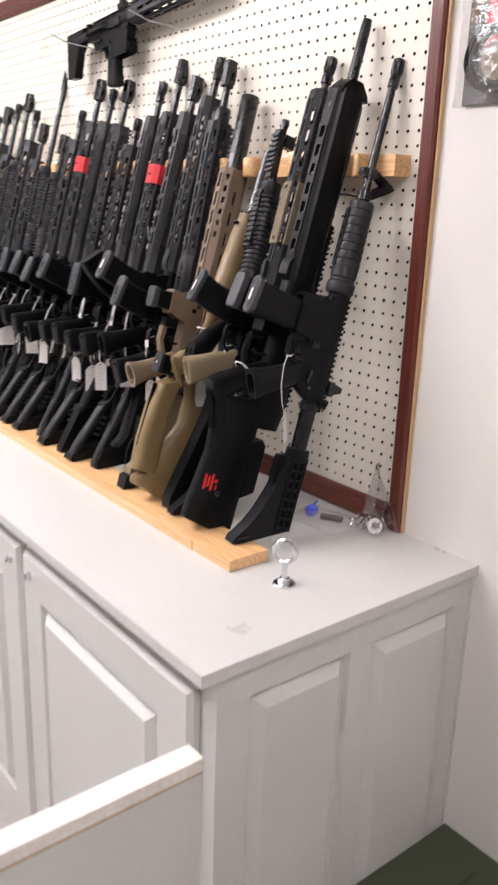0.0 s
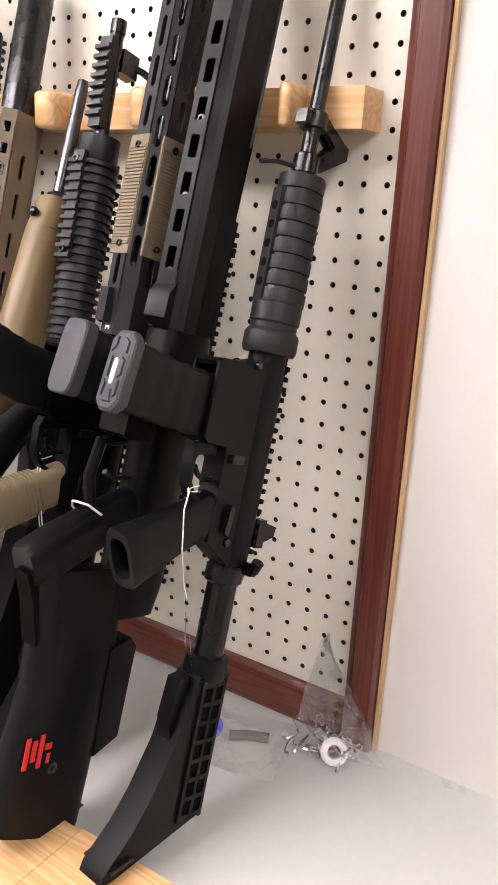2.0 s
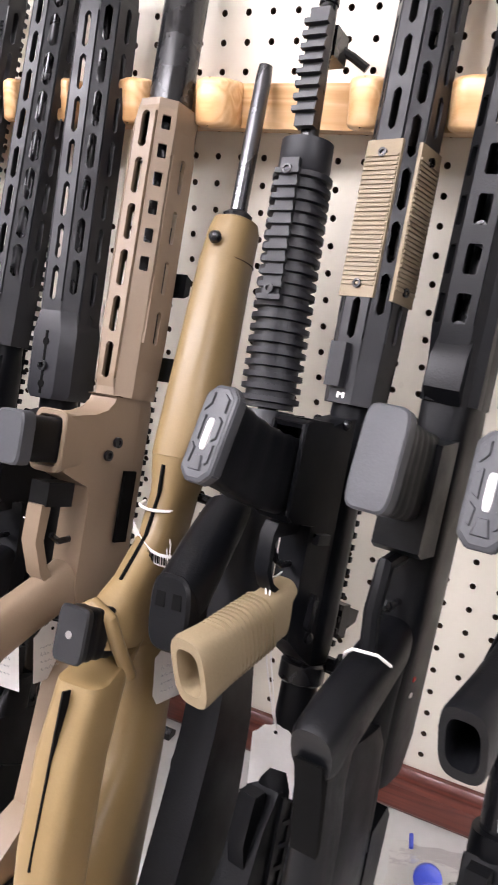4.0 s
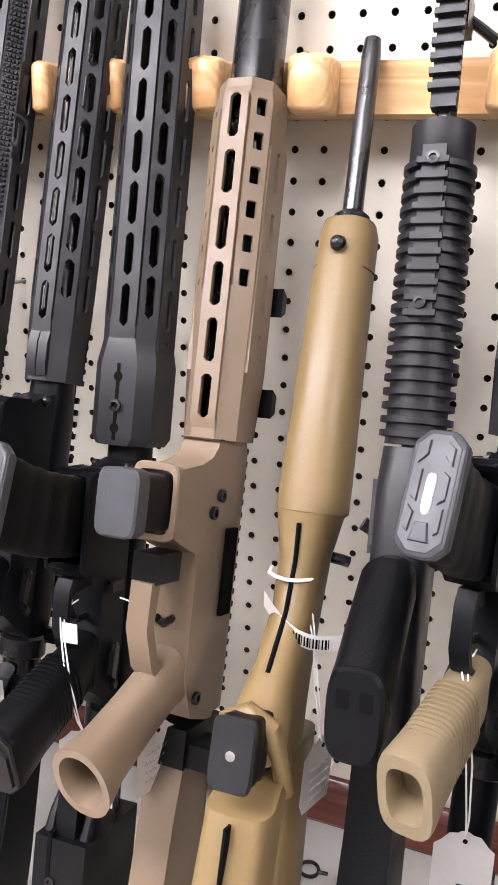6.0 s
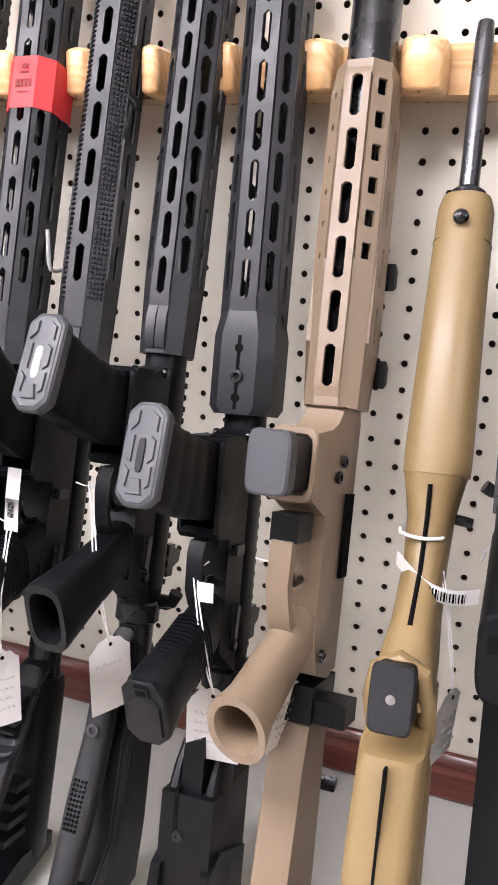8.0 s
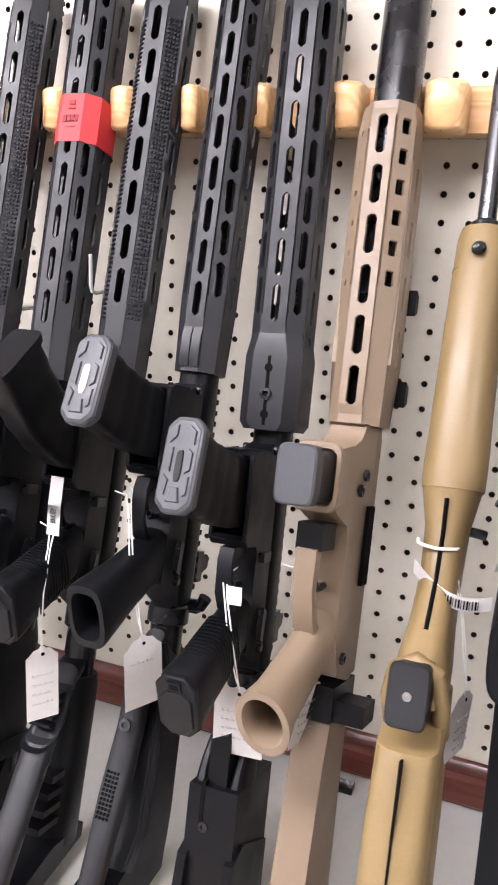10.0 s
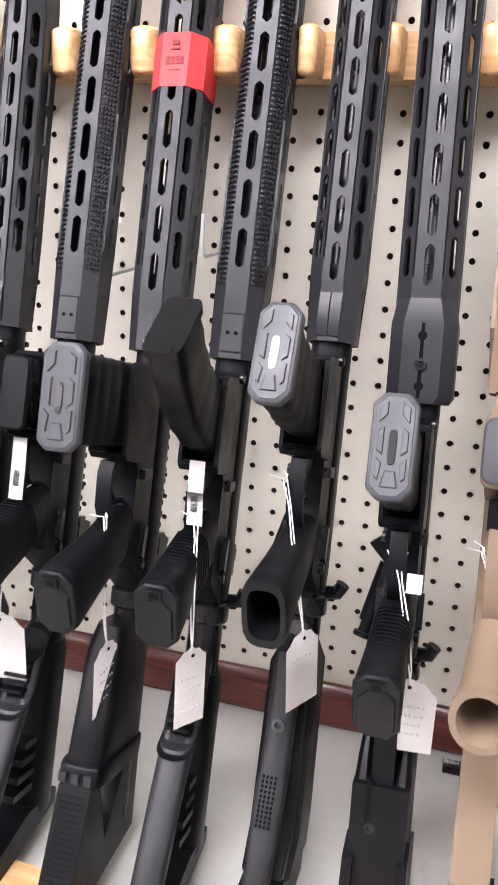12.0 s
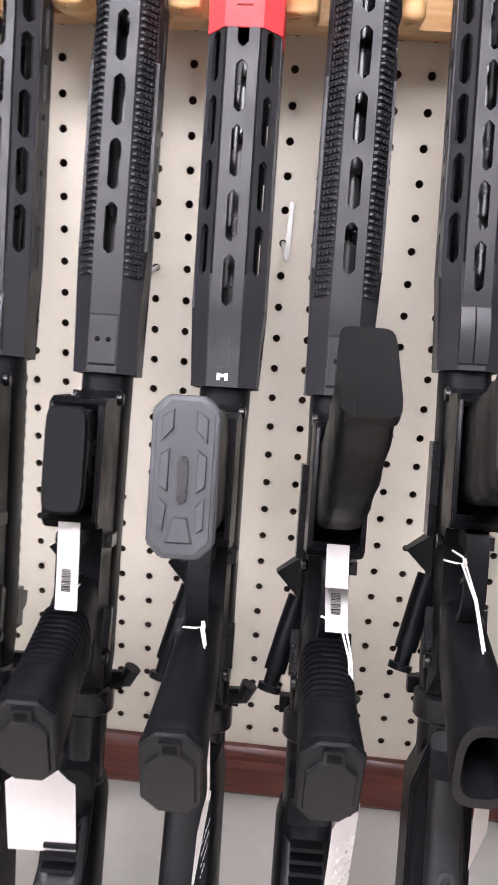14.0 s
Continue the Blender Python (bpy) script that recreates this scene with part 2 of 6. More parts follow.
def holed_strip(bm, origin, u, v, w, l, slots):
    """A flat strip, w wide along u and l long along v, pierced by slots (u0, u1, v0, v1, corner)."""
    o, u, v = Vector(origin), Vector(u).normalized(), Vector(v).normalized()

    def at(a, b):
        return bm.verts.new(o + u * a + v * b)

    def face(*ps):
        bm.faces.new([at(*p) for p in ps])
    rows = {}
    for s in slots:
        rows.setdefault((round(s[2], 5), round(s[3], 5)), []).append(s)
    z = 0.0
    for (v0, v1), line in sorted(rows.items()):
        if v0 > z + 1e-6:
            face((0, z), (w, z), (w, v0), (0, v0))
        x = 0.0
        line.sort()
        cuts = [0.0] + [(a[1] + b[0]) / 2 for a, b in zip(line, line[1:])] + [w]
        for i, (u0, u1, _, _, c) in enumerate(line):
            l0, l1 = cuts[i], cuts[i + 1]
            A, B, C, D = (l0, v0), (l1, v0), (l1, v1), (l0, v1)
            cu, cv = min(c, (u1 - u0) * 0.42), min(c, (v1 - v0) * 0.42)
            e = 1e-5
            bl, br = (u0 + cu, v0 + e), (u1 - cu, v0 + e)
            rb, rt = (u1, v0 + cv), (u1, v1 - cv)
            tr, tl = (u1 - cu, v1 - e), (u0 + cu, v1 - e)
            lt, lb = (u0, v1 - cv), (u0, v0 + cv)
            face(A, B, br, bl), face(B, rb, br), face(B, C, rt, rb), face(C, tr, rt)
            face(C, D, tl, tr), face(D, lt, tl), face(D, A, lb, lt), face(A, bl, lb)
        z = v1
    if z < l - 1e-6:
        face((0, z), (w, z), (w, l), (0, l))
    return bm

# ---- room ----
P = 0.0254
ZB = 0.985          # lowest row of pegboard holes
X_LEFT = -2.72
COUNTER_Z = 0.92

thing("floor", boxed(-3.4, 3.0, -4.0, 0.14, -0.05, 0.0), FLOOR, "unseen grey shop floor, lightened to bounce light up", "floor", kind="structure")
thing("ceiling", boxed(-3.4, 3.0, -4.0, 0.14, CEILING, CEILING + 0.05), CEIL, "white ceiling", "ceiling", kind="structure")
thing("wall_north", boxed(-3.4, 3.0, 0.02, 0.14, 0.0, CEILING), WALL, "smooth white painted wall behind the counter", "wall", kind="structure")
thing("wall_north", boxed(0.0584, 3.0, -0.007, 0.0198, 0.0, CEILING), WALL, "smooth white painted drywall beside the pegboard", "wall", kind="structure")
# added unseen walls closing the room; their dark tone shapes the light
thing("wall_south", boxed(-3.4, 3.0, -4.12, -4.0, 0.0, CEILING), FAR_WALL, "unseen beige wall added to close the room and cut fill light", "wall", kind="structure")
thing("wall_west", boxed(-3.52, -3.4, -4.12, 0.14, 0.0, CEILING), FAR_WALL, "unseen beige wall added to close the room and cut fill light", "wall", kind="structure")
thing("wall_east", boxed(3.0, 3.12, -4.12, 0.14, 0.0, CEILING), FAR_WALL, "unseen beige wall added to close the room and cut fill light", "wall", kind="structure")


def ceiling_light(x, y):
    root = empty("ceiling_light", pose(x, y, CEILING), "unseen white ceiling light panel, switched on", "ceiling light", "ceiling lights")
    bm = bmesh.new()
    for a in ((-0.62, 0.62, -0.32, -0.29), (-0.62, 0.62, 0.29, 0.32), (-0.62, -0.59, -0.29, 0.29), (0.59, 0.62, -0.29, 0.29)):
        box(bm, *a, -0.04, 0.0)
    part("frame", bm, WALL, root)
    part("diffuser", boxed(-0.59, 0.59, -0.29, 0.29, -0.03, -0.004), LAMP_FACE, root, "glowing white diffuser")


for lx, ly in LAMPS:
    ceiling_light(lx, ly)


# ---- pegboard with its frame ----
def pegboard():
    x0, x1, z0, z1 = X_LEFT, 0.0115, 0.963, 2.097
    c0 = math.ceil((x0 + 0.006) / P)
    cols = [c * P for c in range(c0, 1)]
    rows = [ZB + r * P for r in range(0, 44)]
    xs = [x0] + [(a + b) / 2 for a, b in zip(cols, cols[1:])] + [x1]
    zs = [z0] + [(a + b) / 2 for a, b in zip(rows, rows[1:])] + [z1]
    verts, faces, inner = [], [], []
    n = 12
    r = 0.0031
    for i, cx in enumerate(cols):
        for j, cz in enumerate(rows):
            base = len(verts)
            xa, xb, za, zb = xs[i], xs[i + 1], zs[j], zs[j + 1]
            verts += [(xa, 0, za), (xb, 0, za), (xb, 0, zb), (xa, 0, zb)]
            ring = [(math.cos(2 * math.pi * (k + 0.5) / n - math.pi * 0.75), math.sin(2 * math.pi * (k + 0.5) / n - math.pi * 0.75)) for k in range(n)]
            verts += [(cx + a * r, 0, cz + b * r) for a, b in ring]
            verts += [(cx + a * r, 0.005, cz + b * r) for a, b in ring]
            q = n // 4
            for s in range(4):
                m = [base + 4 + (s * q + k) % n for k in range(q)]
                nxt = base + 4 + ((s + 1) * q) % n
                faces.append((base + s, base + (s + 1) % 4, *m[::-1]))
                faces.append((base + (s + 1) % 4, nxt, m[-1]))
            for k in range(n):
                a, b = base + 4 + k, base + 4 + (k + 1) % n
                faces.append((a, b, b + n, a + n))
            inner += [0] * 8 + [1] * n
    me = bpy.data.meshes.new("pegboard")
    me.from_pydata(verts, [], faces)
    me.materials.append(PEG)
    me.materials.append(DARK_BROWN)
    # hole walls take the dark brown, which deepens their shade
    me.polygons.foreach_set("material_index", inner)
    return me


# added unseen sheet: its dark colour stands in for shade inside the holes
thing("trim", boxed(X_LEFT, 0.0108, 0.0075, 0.0115, 0.963, 2.097), DARK_BROWN, "added dark brown sheet giving the pegboard holes their shade", "backing", kind="structure")
peg = tagged(new("pegboard", pegboard()), "cream enamelled pegboard with a grid of small round holes", "pegboard", kind="structure")


def molding(x0, x1, z0, z1, upright, name, mat, inner):
    """A stained moulding: flat band with a rounded step towards the board."""
    bm = bmesh.new()
    if upright:
        w = x1 - x0
        pts = [(0, 0.019), (0, -0.006), (0.006, -0.012), (0.010, -0.013), (0.014, -0.020), (w - 0.006, -0.022), (w - 0.001, -0.019), (w, 0.019)]
        a = [bm.verts.new((x0 + p, q, z0)) for p, q in pts]
        b = [bm.verts.new((x0 + p, q, z1)) for p, q in pts]
    else:
        w = z1 - z0
        pts = [(0, 0.019), (0, -0.006), (0.006, -0.012), (0.010, -0.013), (0.014, -0.020), (w - 0.006, -0.022), (w - 0.001, -0.019), (w, 0.019)]
        sgn = -1 if inner == "top" else 1
        zz = z1 if inner == "top" else z0
        a = [bm.verts.new((x0, q, zz + sgn * p)) for p, q in pts]
        b = [bm.verts.new((x1, q, zz + sgn * p)) for p, q in pts]
    bm.faces.new(a)
    bm.faces.new(b[::-1])
    for i in range(len(pts)):
        j = (i + 1) % len(pts)
        bm.faces.new((a[i], b[i], b[j], a[j]))
    return thing(name, bm, mat, "dark red mahogany-stained wooden moulding framing the pegboard", "moulding", kind="structure")


molding(0.011, 0.054, COUNTER_Z + 0.001, 2.14, True, "trim", MAHOG_Z, "")
molding(X_LEFT, 0.0108, COUNTER_Z + 0.001, 0.966, False, "trim", MAHOG_X, "top")
molding(X_LEFT, 0.0108, 2.094, 2.14, False, "trim", MAHOG_X, "bottom")
thing("trim", boxed(0.0542, 0.0582, -0.015, 0.0195, COUNTER_Z + 0.001, 2.14), RAW_EDGE, "raw unpainted wooden edge strip beside the moulding", "moulding", kind="structure")


# ---- counter cabinets ----
def raised_panel(bm, plane, a0, a1, z0, z1, at, out):
    """A raised panel with sloped borders, on a face of constant x or y; out is the sign of its normal."""
    def p(a, z, d):
        return bm.verts.new((at + out * d, a, z)) if plane == "x" else bm.verts.new((a, at + out * d, z))
    s = 0.030
    loops = []
    for inset, d in ((0.0, 0.0), (0.003, -0.010), (0.011, -0.0115), (s, 0.005)):
        loops.append([p(a0 + inset, z0 + inset, d), p(a1 - inset, z0 + inset, d), p(a1 - inset, z1 - inset, d), p(a0 + inset, z1 - inset, d)])
    for a, b in zip(loops, loops[1:]):
        for k in range(4):
            bm.faces.new((a[k], a[(k + 1) % 4], b[(k + 1) % 4], b[k]))
    bm.faces.new(loops[-1])
    return bm


def framed_face(bm, plane, a0, a1, z0, z1, at, out, panels):
    """A flat face with raised panels set in it: panels are (a, b) spans sharing one height."""
    zp0, zp1 = panels[0][2], panels[0][3]

    def q(a, z):
        return bm.verts.new((at, a, z)) if plane == "x" else bm.verts.new((a, at, z))

    def rect(b0, b1, y0, y1):
        bm.faces.new((q(b0, y0), q(b1, y0), q(b1, y1), q(b0, y1)))
    rect(a0, a1, z0, zp0)
    rect(a0, a1, zp1, z1)
    x = a0
    for b0, b1, _, _ in panels:
        rect(x, b0, zp0, zp1)
        raised_panel(bm, plane, b0, b1, zp0, zp1, at, out)
        x = b1
    rect(x, a1, zp0, zp1)
    return bm


CAB_FRONT = -0.585
CAB_RIGHT = 0.225
UNIT_W = 1.2


def cabinet_door(parent, x0, x1, knob_left):
    z0, z1 = 0.13, 0.852
    bm = bmesh.new()
    framed_face(bm, "y", x0, x1, z0, z1, CAB_FRONT - 0.021, -1, [(x0 + 0.074, x1 - 0.080, z0 + 0.075, z1 - 0.078)])
    # sloped lip all round and the sides back to the carcass
    o = [bm.verts.new((x, CAB_FRONT - 0.021, z)) for x, z in ((x0, z0), (x1, z0), (x1, z1), (x0, z1))]
    e = 0.007
    m = [bm.verts.new((x, CAB_FRONT - 0.012, z)) for x, z in ((x0 - e, z0 - e), (x1 + e, z0 - e), (x1 + e, z1 + e), (x0 - e, z1 + e))]
    b = [bm.verts.new((v.co.x, CAB_FRONT - 0.001, v.co.z)) for v in m]
    for k in range(4):
        j = (k + 1) % 4
        bm.faces.new((o[k], o[j], m[j], m[k]))
        bm.faces.new((m[k], m[j], b[j], b[k]))
    bmesh.ops.remove_doubles(bm, verts=bm.verts, dist=1e-6)
    d = part("door", bm, COUNTER, parent)
    kx = x0 + 0.03 if knob_left else x1 - 0.03
    kb = bmesh.new()
    lathe(kb, [(0.0095, 0), (0.0095, 0.002), (0.007, 0.004), (0.0065, 0.010), (0.004, 0.011)], 16)
    box(kb, -0.001, 0.001, -0.0045, 0.0045, 0.0108, 0.0115)
    bmesh.ops.transform(kb, matrix=pose(kx, CAB_FRONT - 0.021, z1 - 0.035, 90), verts=kb.verts)
    part("lock", kb, ZINC, d, "small chrome cam lock")


def cabinet(x0, x1, end_panel):
    root = empty("base_cabinet", pose(0, 0, 0), "grey painted base cabinet with raised-panel doors", "cabinet", "base cabinets under the counter")
    bm = bmesh.new()
    if end_panel:
        face = framed_face(bmesh.new(), "x", CAB_FRONT, 0.0195, 0.0, 0.899, x1, 1,
                           [(-0.527, -0.318, 0.12, 0.845), (-0.266, -0.050, 0.12, 0.845)])
        bmesh.ops.remove_doubles(face, verts=face.verts, dist=1e-5)
        part("end_panel", face, COUNTER, root, "grey painted end with two raised panels")
        box(bm, x0 + 0.001, x1 - 0.014, CAB_FRONT, 0.0195, 0.0, 0.899)
    else:
        box(bm, x0 + 0.001, x1, CAB_FRONT, 0.0195, 0.0, 0.899)
    part("body", bm, COUNTER, root)
    if end_panel:
        part("corner_post", boxed(x1 - 0.03, x1 + 0.003, CAB_FRONT - 0.004, CAB_FRONT + 0.028, 0.0, 0.898, 0.002), COUNTER, root)
        part("corner_post", boxed(x1 - 0.01, x1 + 0.004, -0.012, 0.0192, 0.0, 0.898, 0.002), COUNTER, root)
        x1 -= 0.05
    if end_panel:
        cabinet_door(root, x0 + 0.018, -0.445, False)
        cabinet_door(root, -0.408, 0.176, True)
    else:
        mid = (x0 + x1) / 2
        cabinet_door(root, x0 + 0.018, mid - 0.018, False)
        cabinet_door(root, mid + 0.018, x1 - 0.018, True)


cabinet(CAB_RIGHT - UNIT_W, CAB_RIGHT, True)
cabinet(CAB_RIGHT - 2 * UNIT_W, CAB_RIGHT - UNIT_W, False)
cabinet(X_LEFT, CAB_RIGHT - 2 * UNIT_W, False)
thing("countertop", boxed(X_LEFT, 0.236, -0.622, 0.0195, 0.9, COUNTER_Z, 0.0025, 2), COUNTER, "grey painted wooden countertop with slightly worn edges", "countertop")


# low swing gate in front of the cabinet's corner
def swing_gate():
    root = empty("swing_gate", pose(0.232, -0.625, 0.0), "low grey half-height gate with a worn white top edge", "gate")
    part("panel", boxed(-0.02, 0.013, -0.95, 0.0, 0.1, 0.772, 0.002), COUNTER, root, "grey painted gate panel")
    bm = boxed(-0.022, 0.015, -0.95, 0.001, 0.776, 0.797, 0.003, 2)
    part("cap", bm, WORN_WHITE, root, "worn white painted top edge")
    part("chipped_edge", boxed(-0.021, 0.0145, -0.95, 0.0005, 0.7715, 0.7765, 0.0008, 1), BARE_EDGE, root, "chipped bare wood line under the cap")
    part("post", boxed(-0.02, 0.012, -0.99, -0.951, 0.0, 0.79, 0.002), COUNTER, root)


swing_gate()


def ammo_case():
    root = empty("storage_case", pose(0.40, -0.13, 0.0), "olive green steel storage case standing on the floor", "case")
    part("body", boxed(-0.165, 0.3, -0.30, 0.145, 0.0, 0.29, 0.01), OLIVE, root)
    part("lid", boxed(-0.168, 0.303, -0.303, 0.148, 0.292, 0.345, 0.008), OLIVE, root)
    part("rib", boxed(-0.06, -0.052, -0.22, 0.07, 0.343, 0.349, 0.002), OLIVE, root)


ammo_case()


# ---- rifle rest: notched pine rail on the board and plank on the counter ----
NOTCH_X = [-0.047, -0.112, -0.217, -0.300, -0.359, -0.446, -0.530, -0.600, -0.669, -0.746, -0.824, -0.902,
           -0.985, -1.065, -1.145, -1.225, -1.305, -1.385, -1.465, -1.545, -1.625, -1.705, -1.785, -1.865, -1.945, -2.03]
RIFLE_X = [-0.0525, -0.130, -0.216, -0.300, -0.3605, -0.4425, -0.519, -0.588, -0.666, -0.741, -0.817, -0.897] + NOTCH_X[12:]


def rail():
    root = empty("rifle_rail", pose(0, 0, 0), "notched varnished pine rail fixed across the pegboard", "rail")
    part("backing", boxed(X_LEFT + 0.05, -0.0125, -0.042, -0.0008, 1.592, 1.6295, 0.004, 3), PINE, root)
    cuts = [-0.011] + NOTCH_X + [X_LEFT + 0.05]
    for i in range(len(cuts) - 1):
        b, a = cuts[i] - (0.026 if i else 0.0), cuts[i + 1] + 0.026
        if b - a < 0.012:
            continue
        r = min(0.016, (b - a) * 0.42)
        out = [(b, -0.038), (a, -0.038)]
        out += [(a + r - r * math.cos(t), -0.076 + r - r * math.sin(t)) for t in [math.pi / 2 * k / 6 for k in range(7)]]
        out += [(b - r + r * math.sin(t), -0.076 + r - r * math.cos(t)) for t in [math.pi / 2 * k / 6 for k in range(7)]]
        bm = bmesh.new()
        rings = []
        for z, inset in ((1.5905, 0.004), (1.5922, 0.0012), (1.5945, 0.0), (1.6270, 0.0), (1.6293, 0.0012), (1.6310, 0.004)):
            cx = (a + b) / 2
            rings.append([bm.verts.new((x + (inset if x < cx else -inset), min(-0.038, y + inset), z)) for x, y in out])
        for ra, rb in zip(rings, rings[1:]):
            for k in range(len(out)):
                bm.faces.new((ra[k], ra[(k + 1) % len(out)], rb[(k + 1) % len(out)], rb[k]))
        bm.faces.new(rings[0])
        bm.faces.new(rings[-1])
        bmesh.ops.recalc_face_normals(bm, faces=bm.faces)
        part("tooth", bm, PINE, root)


rail()
bmk = boxed(X_LEFT + 0.05, -0.112, -0.402, -0.315, COUNTER_Z + 0.0005, 0.9405, 0.004, 2)
thing("butt_plank", bmk, PINE, "varnished pine plank lying on the counter under the rifle butts", "plank")
bmk = boxed(-0.1105, 0.002, -0.400, -0.313, COUNTER_Z + 0.0005, 0.9415, 0.006, 2)
thing("butt_plank", bmk, PINE, "short varnished pine plank end lying on the counter", "plank")


# ---- rifles: z runs along the barrel to the muzzle from the rear of the handguard, -y towards the grip ----
def octagon(hx, hy, cut):
    """Corner points of an eight-sided section, from the grip side round."""
    return [(-hx + cut, -hy), (hx - cut, -hy), (hx, -hy + cut), (hx, hy - cut), (hx - cut, hy), (-hx + cut, hy), (-hx, hy - cut), (-hx, -hy + cut)]


def shell(section, z0, z1, slots, thick=0.0028):
    """A hollow many-sided tube; slots[i] lists (centre, width, start, end, corner) on side i."""
    bm = bmesh.new()
    n = len(section)
    for i in range(n):
        a, b = Vector(section[i]), Vector(section[(i + 1) % n])
        w = (b - a).length
        cells = []
        for c, sw, s0, s1, cr in slots.get(i, ()):
            cells.append((w * c - sw / 2, w * c + sw / 2, s0, s1, cr))
        holed_strip(bm, (a.x, a.y, z0), ((b - a).x, (b - a).y, 0), (0, 0, 1), w, z1 - z0, cells)
    bmesh.ops.remove_doubles(bm, verts=bm.verts, dist=2e-6)
    bm.normal_update()
    for f in bm.faces:
        c = f.calc_center_median()
        if f.normal.x * c.x + f.normal.y * c.y < 0:
            f.normal_flip()
    reach = max(abs(v.co.x) for v in bm.verts)
    save = bm.copy()
    bmesh.ops.solidify(bm, geom=bm.faces[:], thickness=thick)
    if max(abs(v.co.x) for v in bm.verts) > reach + thick * 0.3:
        bm.free()
        bm = save
        bmesh.ops.solidify(bm, geom=bm.faces[:], thickness=-thick)
    else:
        save.free()
    return bm


def slot_row(z0, z1, pitch, length, width, corner, first=0.0, centre=0.5):
    out, z = [], z0 + first
    while z + length <= z1:
        out.append((centre, width, z, z + length, corner))
        z += pitch
    return out


def teeth(bm, along0, along1, half, y0, y1, pitch=0.01, gap=0.0048):
    """Rail teeth across x, between y0 and y1."""
    z = along0
    while z + pitch - gap <= along1:
        prof(bm, [(y0, z), (y0, z + pitch - gap), (y1, z + pitch - gap - 0.0006), (y1, z + 0.0006)], -half, half)
        z += pitch
    return bm


def barrel(root, z1, r=0.0088, mat=STEEL_BLACK, device="flash", z0=-0.01, label=""):
    bm = lathe(bmesh.new(), [(r * 1.1, z0), (r * 1.1, z0 + 0.12), (r, z0 + 0.14), (r * 0.92, z1 - 0.012), (r * 0.8, z1)], 18)
    b = part("barrel", bm, mat, root, label)
    if device == "flash":
        bm = lathe(bmesh.new(), [(r * 0.9, z1 - 0.016), (r * 1.25, z1 - 0.014), (r * 1.25, z1), (r * 1.1, z1 + 0.004), (r * 1.3, z1 + 0.008), (r * 1.3, z1 + 0.034), (r * 0.8, z1 + 0.036), (r * 0.7, z1 + 0.01)], 18)
        part("muzzle_device", bm, STEEL_BLACK, root)
        bm = bmesh.new()
        for k in range(6):
            a = k * math.pi / 3 + 0.3
            bx = box(bmesh.new(), -0.0012, 0.0012, r * 1.02, r * 1.34, z1 + 0.012, z1 + 0.030)
            bmesh.ops.transform(bx, matrix=Matrix.Rotation(a, 4, "Z"), verts=bx.verts)
            tmp = bpy.data.meshes.new("slot")
            bx.to_mesh(tmp)
            bx.free()
            bm.from_mesh(tmp)
            bpy.data.meshes.remove(tmp)
        # black bars paint the shade of the muzzle slots
        part("port", bm, INK_AND_SHADE, root)
    elif device == "brake":
        sec = octagon(r * 1.35, r * 1.35, r * 0.5)
        bm = shell(sec, z1 - 0.004, z1 + 0.05, {i: [(0.5, r * 0.8, 0.010, 0.030, 0.003)] for i in (2, 6, 4)}, 0.002)
        part("muzzle_device", bm, STEEL_BLACK, root)
    elif device == "plain":
        part("muzzle_device", lathe(bmesh.new(), [(r * 1.05, z1 - 0.012), (r * 1.05, z1 + 0.002), (r * 0.6, z1 + 0.003)], 18), mat, root)
    elif device == "can":
        bm = lathe(bmesh.new(), [(0.013, z1 - 0.02), (0.0195, z1 - 0.018), (0.0195, z1 + 0.130), (0.018, z1 + 0.134), (0.008, z1 + 0.134)], 28)
        part("suppressor", bm, STEEL_BLACK, root, "smooth black barrel shroud")
    return b


def top_rail(root, z0, z1, y=0.024, mat=ANOD):
    bm = box(bmesh.new(), -0.0078, 0.0078, y - 0.006, y + 0.001, z0, z1)
    teeth(bm, z0, z1, 0.0105, y + 0.0008, y + 0.0052)
    part("top_rail", bm, mat, root)


